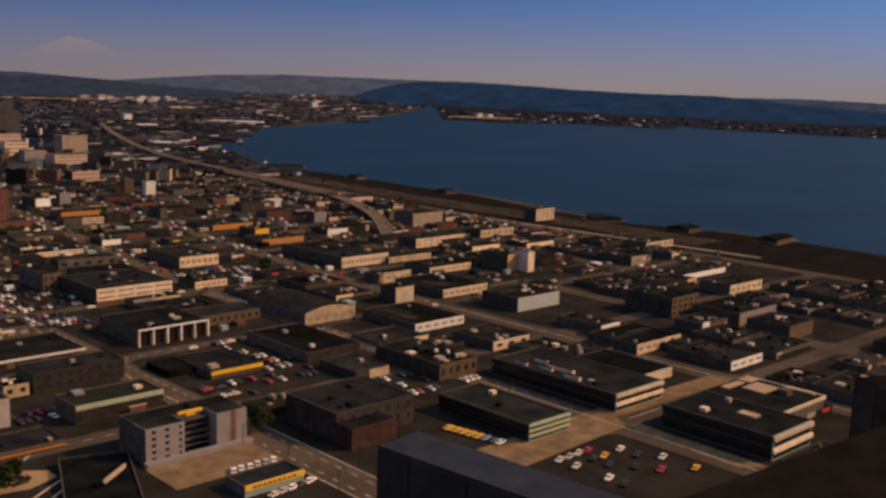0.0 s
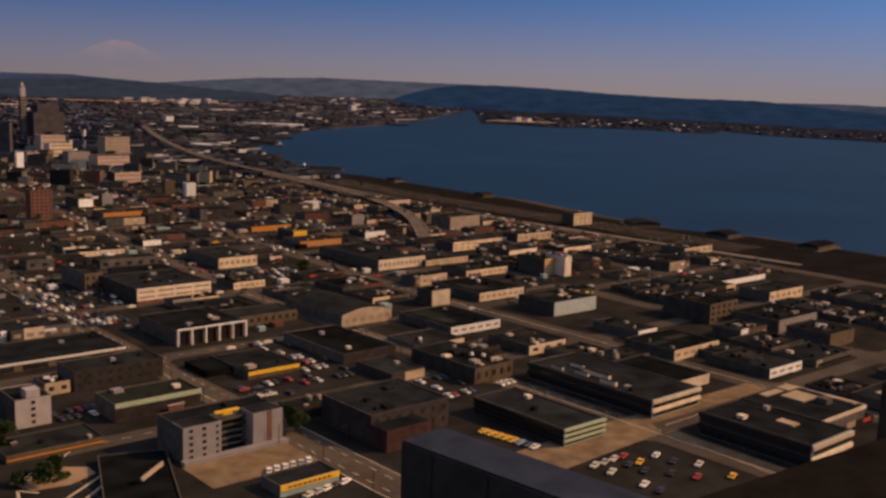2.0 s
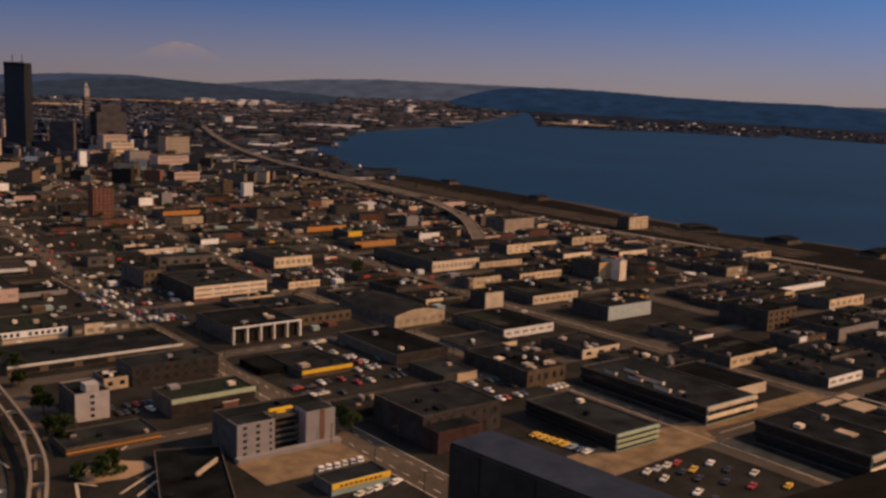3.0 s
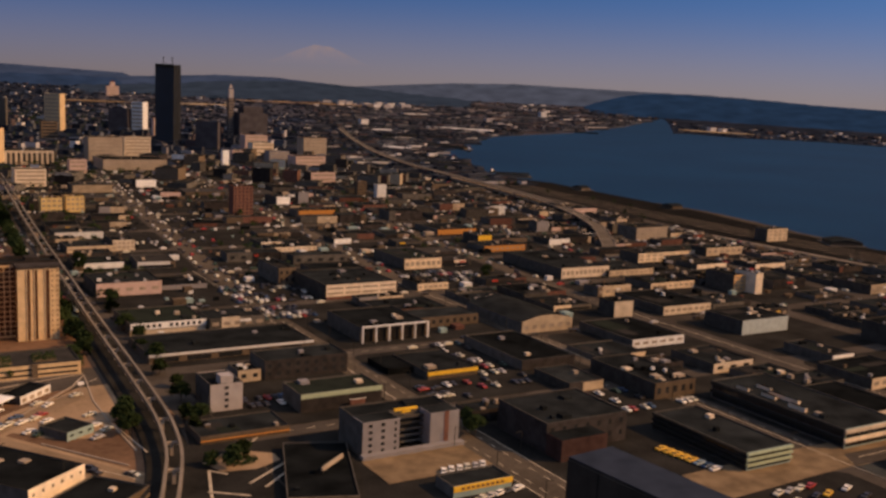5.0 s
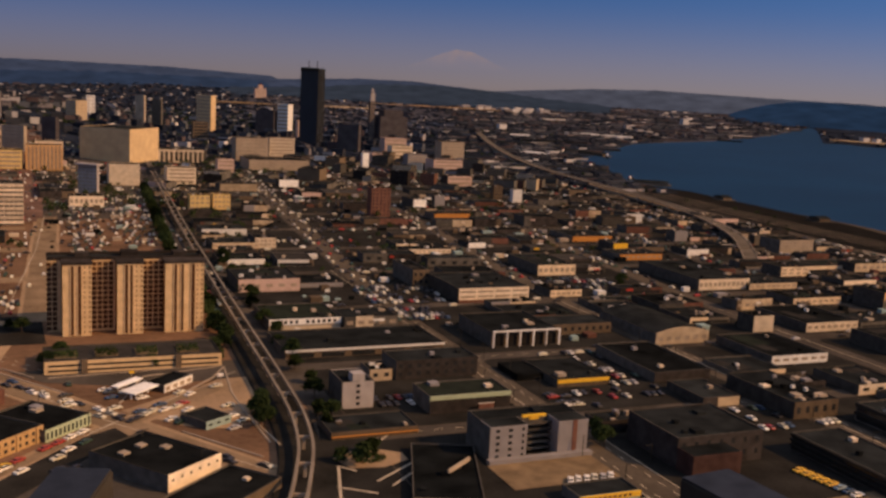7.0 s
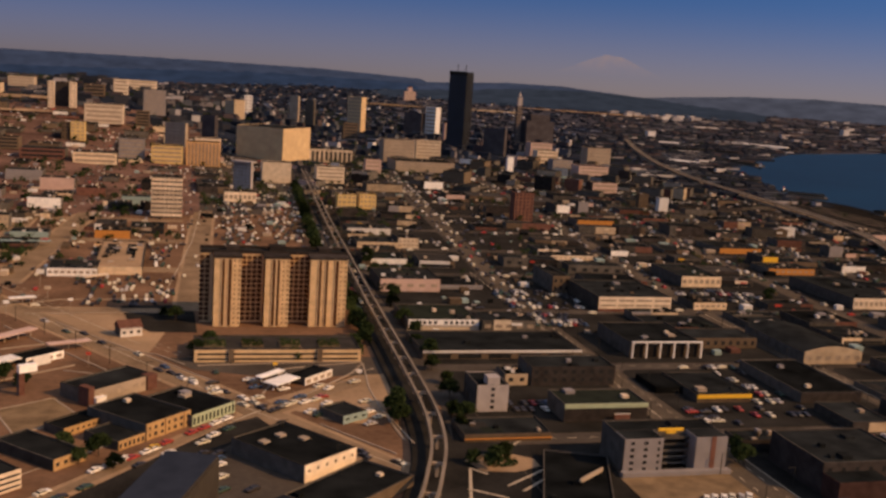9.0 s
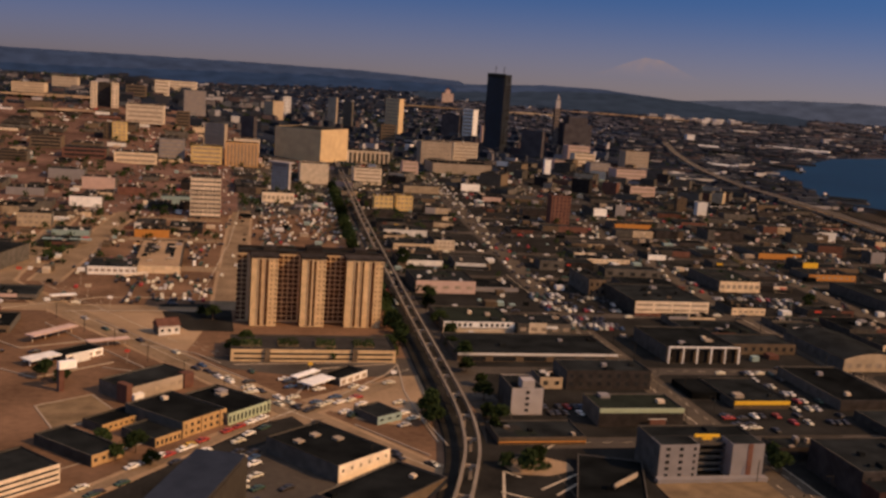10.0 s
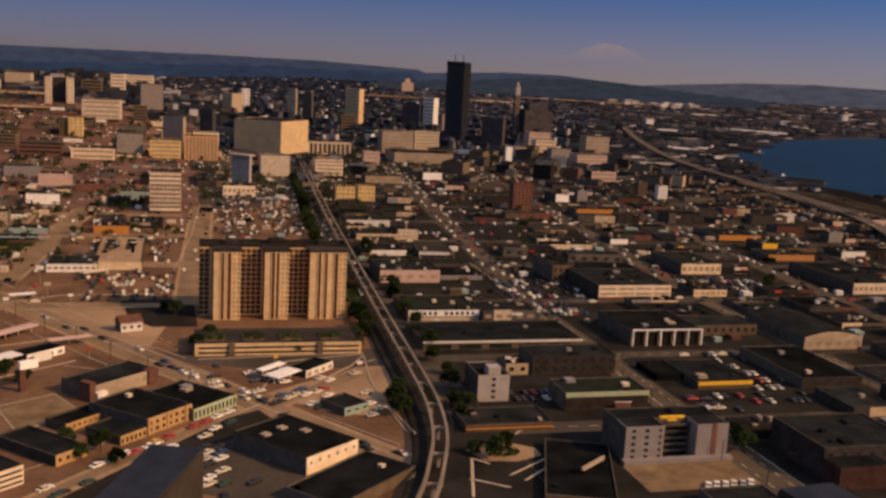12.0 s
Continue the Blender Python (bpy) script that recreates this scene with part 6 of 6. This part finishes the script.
def fill_block(x0, y0, x1, y1, far):
    """Low flat-roofed buildings along the two sides of a block's alley."""
    xm = (x0 + x1) / 2
    for a, b in ((x0, xm - 2), (xm + 2, x1)):
        y = y0 + 1
        while y < y1 - 10:
            d = min(rnd.uniform(16, 36) * (1.25 if far else 1.0), y1 - y)
            w = (b - a) * (rnd.uniform(0.4, 0.95) if far else rnd.uniform(0.62, 1.0))
            if rnd.random() < (0.86 if x0 > 110 else 0.66):
                x = (a + w / 2) if rnd.random() < 0.5 else (b - w / 2)
                yy = y + d / 2
                x += lean(x, yy)
                if not any(abs(x - fx) < hx + w / 2 - 0.5 and abs(yy - fy) < hy + d / 2 - 0.5 for fx, fy, hx, hy in FOOT):
                    r = math.hypot(x, yy)
                    h = rnd.choice((3, 3.5, 4, 4.5, 5, 6.6)) + (rnd.choice((0, 0, 0, 3)) if r > 1000 else 0) + (rnd.choice((0, 0, 0, 4, 9)) if 1350 < r and -50 < x < 700 else 0)
                    wall, word = rnd.choice(WALLS if x0 > 110 or y0 > 1080 else SUNNY)
                    roof = TAR if rnd.random() < (0.88 if x0 > 110 else 0.6) else GRAVEL
                    storey = "low" if h < 6 else "several-storey"
                    rows = 1 if h < 7 else int(h / 3.2)
                    fit = 0.8 if yy > 1180 and x > 100 else 1.0
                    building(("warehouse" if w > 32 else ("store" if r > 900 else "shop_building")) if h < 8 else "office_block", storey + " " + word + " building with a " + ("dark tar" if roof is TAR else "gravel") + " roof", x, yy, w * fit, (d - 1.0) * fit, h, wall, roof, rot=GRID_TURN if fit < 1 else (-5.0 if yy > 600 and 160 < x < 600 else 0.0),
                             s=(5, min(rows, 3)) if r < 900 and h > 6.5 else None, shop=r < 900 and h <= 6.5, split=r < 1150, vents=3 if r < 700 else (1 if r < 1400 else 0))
                    FILL[0] += 1
            y += d
    return


for j in range(len(STREETS) - 1):
    for i in range(len(AVENUES) - 1):
        x0, x1, y0, y1 = AVENUES[i] + 10, AVENUES[i + 1] - 10, STREETS[j] + 8, STREETS[j + 1] - 8
        if not (seen(x0, y1, -16, 68) or seen(x1, y0, -16, 68)) or math.hypot(x0, y0) < 240 or (-100 < x0 < 110 and y0 < 780) or (x1 < 0 and y0 < 440) or (16 < x0 < 110 and y0 < 1050):
            continue
        fill_block(x0, y0, x1, y1, y0 > 1000)

# ---- the city beyond, too small to tell apart ----
def far_city():
    rn = random.Random(21)
    vs, fs, mi = [], [], []
    # wall tones greyed and blued: the far haze is in the palette
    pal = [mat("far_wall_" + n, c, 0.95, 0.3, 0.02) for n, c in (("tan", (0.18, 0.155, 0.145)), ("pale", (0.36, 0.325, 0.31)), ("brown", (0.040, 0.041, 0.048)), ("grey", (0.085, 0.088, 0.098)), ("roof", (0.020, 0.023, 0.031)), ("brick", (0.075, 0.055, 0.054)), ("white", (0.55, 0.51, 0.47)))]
    count = 0
    def add(x, y, w, d, h, k, top):
        g = ground_z(x, y) - 2
        i = len(vs)
        turn = radians(GRID_TURN) if 3 < math.degrees(math.atan2(x, y)) < 23 else 0.0
        c, n = math.cos(turn), math.sin(turn)
        for z in (g, g + h + 2):
            for p, q in ((-w, -d), (w, -d), (w, d), (-w, d)):
                vs.append((x + (p * c - q * n) / 2, y + (p * n + q * c) / 2, z))
        for q, m in (((4, 5, 6, 7), top), ((0, 1, 5, 4), k), ((1, 2, 6, 5), k), ((2, 3, 7, 6), k), ((3, 0, 4, 7), k)):
            fs.append([i + t for t in q])
            mi.append(m)
    while count < 8200:
        az = rn.uniform(-19, 68)
        r = 1450 + 3050 * rn.random()
        x, y = r * math.sin(radians(az)), r * math.cos(radians(az))
        n, f = float(np.interp(az, NEAR_AZ, NEAR_R)), float(np.interp(az, FAR_AZ, FAR_R))
        if az > 30 and n - 60 < r < f + 25:
            continue
        if y < 1700 and -300 < x < 750:
            continue
        if az > 43 and (rn.random() < 0.35 or r > f + 480):
            continue
        if blocked(x, y, 14):
            continue
        count += 1
        w, d, h = rn.uniform(7, 24), rn.uniform(7, 19), rn.choice((2, 2.5, 3, 3.5, 4, 5, 6))
        if -6 < az < 22 and r < 2700:
            h += rn.choice((0, 0, 0, 4, 9))
        if 22 < az < 42 and rn.random() < 0.30:
            w, d, h = rn.uniform(30, 110), rn.uniform(10, 22), rn.choice((2, 3, 4))
        dull = rn.random() < (0.84 if az < 22 else 0.9)
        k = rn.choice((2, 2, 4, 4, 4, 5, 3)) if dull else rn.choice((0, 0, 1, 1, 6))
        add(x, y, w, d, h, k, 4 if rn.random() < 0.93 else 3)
    for k in range(26):
        az, r = rn.uniform(24.0, 28.5), rn.uniform(3980, 4180)
        add(r * math.sin(radians(az)), r * math.cos(radians(az)), rn.uniform(18, 40), 20, rn.uniform(6, 14), rn.choice((1, 6, 0)), 0)
    for x, y, w, d, h in ((1378, 2811, 24, 20, 17), (2300, 3160, 24, 20, 20), (2560, 2540, 26, 20, 16), (2590, 2518, 20, 20, 14)):
        add(x, y, w, d, h, 6, 3)
    me = bpy.data.meshes.new("distant_city")
    me.from_pydata(vs, [], fs)
    for m in pal:
        me.materials.append(m)
    me.polygons.foreach_set("material_index", mi)
    tagged(new("distant_city", me), "countless small far buildings and sheds of the city", "buildings", kind="stuff")


far_city()


def clearing(az0, az1, r0, r1, label, material):
    """A bare strip that lies on the far slope."""
    bm = bmesh.new()
    n = 24
    prev = None
    for i in range(n + 1):
        a = radians(az0 + (az1 - az0) * i / n)
        wide = math.sin(math.pi * (i + 0.4) / (n + 0.8)) ** 0.5 * (1 + 0.3 * noise.noise(Vector((i * 0.7, az0, 0))))
        col = []
        for k in range(5):
            r = (r0 + r1) / 2 + (r1 - r0) / 2 * wide * (k / 2 - 1)
            x, y = r * math.sin(a), r * math.cos(a)
            col.append(bm.verts.new((x, y, ground_z(x, y) + 4.0)))
        if prev:
            for k in range(4):
                bm.faces.new((prev[k], prev[k + 1], col[k + 1], col[k]))
        prev = col
    bmesh.ops.recalc_face_normals(bm, faces=bm.faces)
    tagged(link("ground_clearing", bm, material), label, "ground", kind="structure")


clearing(9.5, 13.6, 3690, 3770, "bare tan hillside clearing on the far slope", LOTEARTH)
clearing(15.4, 19.2, 3720, 3800, "bare tan hillside clearing on the far slope", EARTH)
clearing(19, 27, 4000, 4050, "long pale road along the far slope", DUST)
clearing(-11, -5, 1790, 1830, "sunlit road cut across the hill", DUST)
clearing(-9.5, -6, 1640, 1665, "sunlit road cut across the hill", DUST)
clearing(43.5, 47.5, 3545, 3600, "tan harbour ground on the far shore", EARTH)


# ---- small roof and yard clutter, too many to tell apart ----
def clutter():
    rn = random.Random(8)
    vs, fs, mi = [], [], []
    mats = (CREAM, WHITE, CONCRETE, TAR, BRICK, TEAL, BROWN, GREYP, GRAVEL, TAR_GREEN)
    tops = [o for o in bpy.data.objects if o.parent is None and o.name.split(".")[0] in ("shop_building", "office_block", "office_tower", "store", "warehouse")]
    def add(x, y, g, w, d, h, k):
        i = len(vs)
        for z in (g, g + h):
            for p, q in ((-w, -d), (w, -d), (w, d), (-w, d)):
                vs.append((x + p / 2, y + q / 2, z))
        for q in ((4, 5, 6, 7), (0, 1, 5, 4), (1, 2, 6, 5), (2, 3, 7, 6), (3, 0, 4, 7)):
            fs.append([i + t for t in q])
            mi.append(k)
    for o in tops:
        co = [v.co for v in o.data.vertices]
        a, b, h = max(c.x for c in co) - 1.2, max(c.y for c in co) - 1.2, max(c.z for c in co)
        if abs(o.rotation_euler.z) > 0.01:
            continue
        for _ in range(rn.randrange(1, 5)):
            w, d = rn.uniform(2, a), rn.uniform(2, b)
            add(o.location.x + rn.uniform(-1, 1) * (a - w / 2) * 0.9, o.location.y + rn.uniform(-1, 1) * (b - d / 2) * 0.9, o.location.z + h - 0.47, w, d, rn.uniform(0.04, 0.1), rn.choice((8, 8, 9, 3)))
        for _ in range(rn.randrange(2, 8)):
            w, d, q = rn.uniform(0.6, 2.6), rn.uniform(0.6, 3.2), rn.uniform(0.7, 1.9)
            add(o.location.x + rn.uniform(-a, a) * 0.85, o.location.y + rn.uniform(-b, b) * 0.85, o.location.z + h - 0.47, w, d, q, rn.choice((0, 1, 2, 3, 3, 3, 6, 6, 7)))
    n = 0
    while n < 1500:
        x, y = rn.uniform(-290, 740), rn.uniform(480, 1650)
        if not seen(x, y, -16, 68) or blocked(x, y, 3.0) or (-75 < x < 128 and y < 760):
            continue
        if min(abs(x - ax - lean(ax, y)) for ax in AVENUES) < 9.5 or min(abs(y - sy) for sy in STREETS) < 7.5:
            continue
        n += 1
        s = rn.random()
        w, d, q = (rn.uniform(1, 3.5), rn.uniform(1, 3.5), rn.uniform(0.8, 2.4)) if s < 0.7 else (rn.uniform(4, 9), rn.uniform(3, 7), rn.uniform(2.2, 3.4))
        add(x, y, ground_z(x, y) + 0.1, w, d, q, rn.choice((0, 1, 2, 3, 3, 4, 5, 6, 6, 6, 7)))
    me = bpy.data.meshes.new("roof_and_yard_clutter")
    me.from_pydata(vs, [], fs)
    for m in mats:
        me.materials.append(m)
    me.polygons.foreach_set("material_index", mi)
    tagged(new("roof_and_yard_clutter", me), "countless small sheds, crates and roof boxes among the buildings", "clutter", kind="stuff")


clutter()


# ---- far trees, too many to tell apart ----
def far_trees():
    rn = random.Random(31)
    vs, fs = [], []
    n = 0
    while n < 1900:
        az, r = rn.uniform(-17, 42), rn.uniform(700, 3300)
        x, y = r * math.sin(radians(az)), r * math.cos(radians(az))
        if az > 14 and rn.random() < 0.75:
            continue
        if az > 30 and r > float(np.interp(az, NEAR_AZ, NEAR_R)) - 90:
            continue
        if (y < 1690 and x < 745 and min(abs(x - ax - lean(ax, y)) for ax in AVENUES) < 8) or blocked(x, y, 2.0) or (-70 < x < 130 and y < 800):
            continue
        if noise.noise(Vector((x / 160, y / 160, 1.0))) < -0.05:
            continue
        n += 1
        g, s = ground_z(x, y), rn.uniform(2.2, 4.4)
        for _ in range(26):
            c = Vector((x + rn.gauss(0, 0.45) * s, y + rn.gauss(0, 0.45) * s, g + s * (0.95 + rn.gauss(0, 0.38))))
            u = Vector((rn.gauss(0, 1), rn.gauss(0, 1), rn.gauss(0, 1))).normalized() * s * rn.uniform(0.2, 0.42)
            w = u.orthogonal().normalized() * s * rn.uniform(0.18, 0.36)
            i = len(vs)
            vs.extend((c + q)[:] for q in (u, w, -u, -w))
            fs.append((i, i + 1, i + 2, i + 3))
    me = bpy.data.meshes.new("distant_trees")
    me.from_pydata(vs, [], fs)
    me.materials.append(LEAF)
    tagged(new("distant_trees", me), "countless dark leafy trees among the far houses", "trees", kind="stuff")


far_trees()
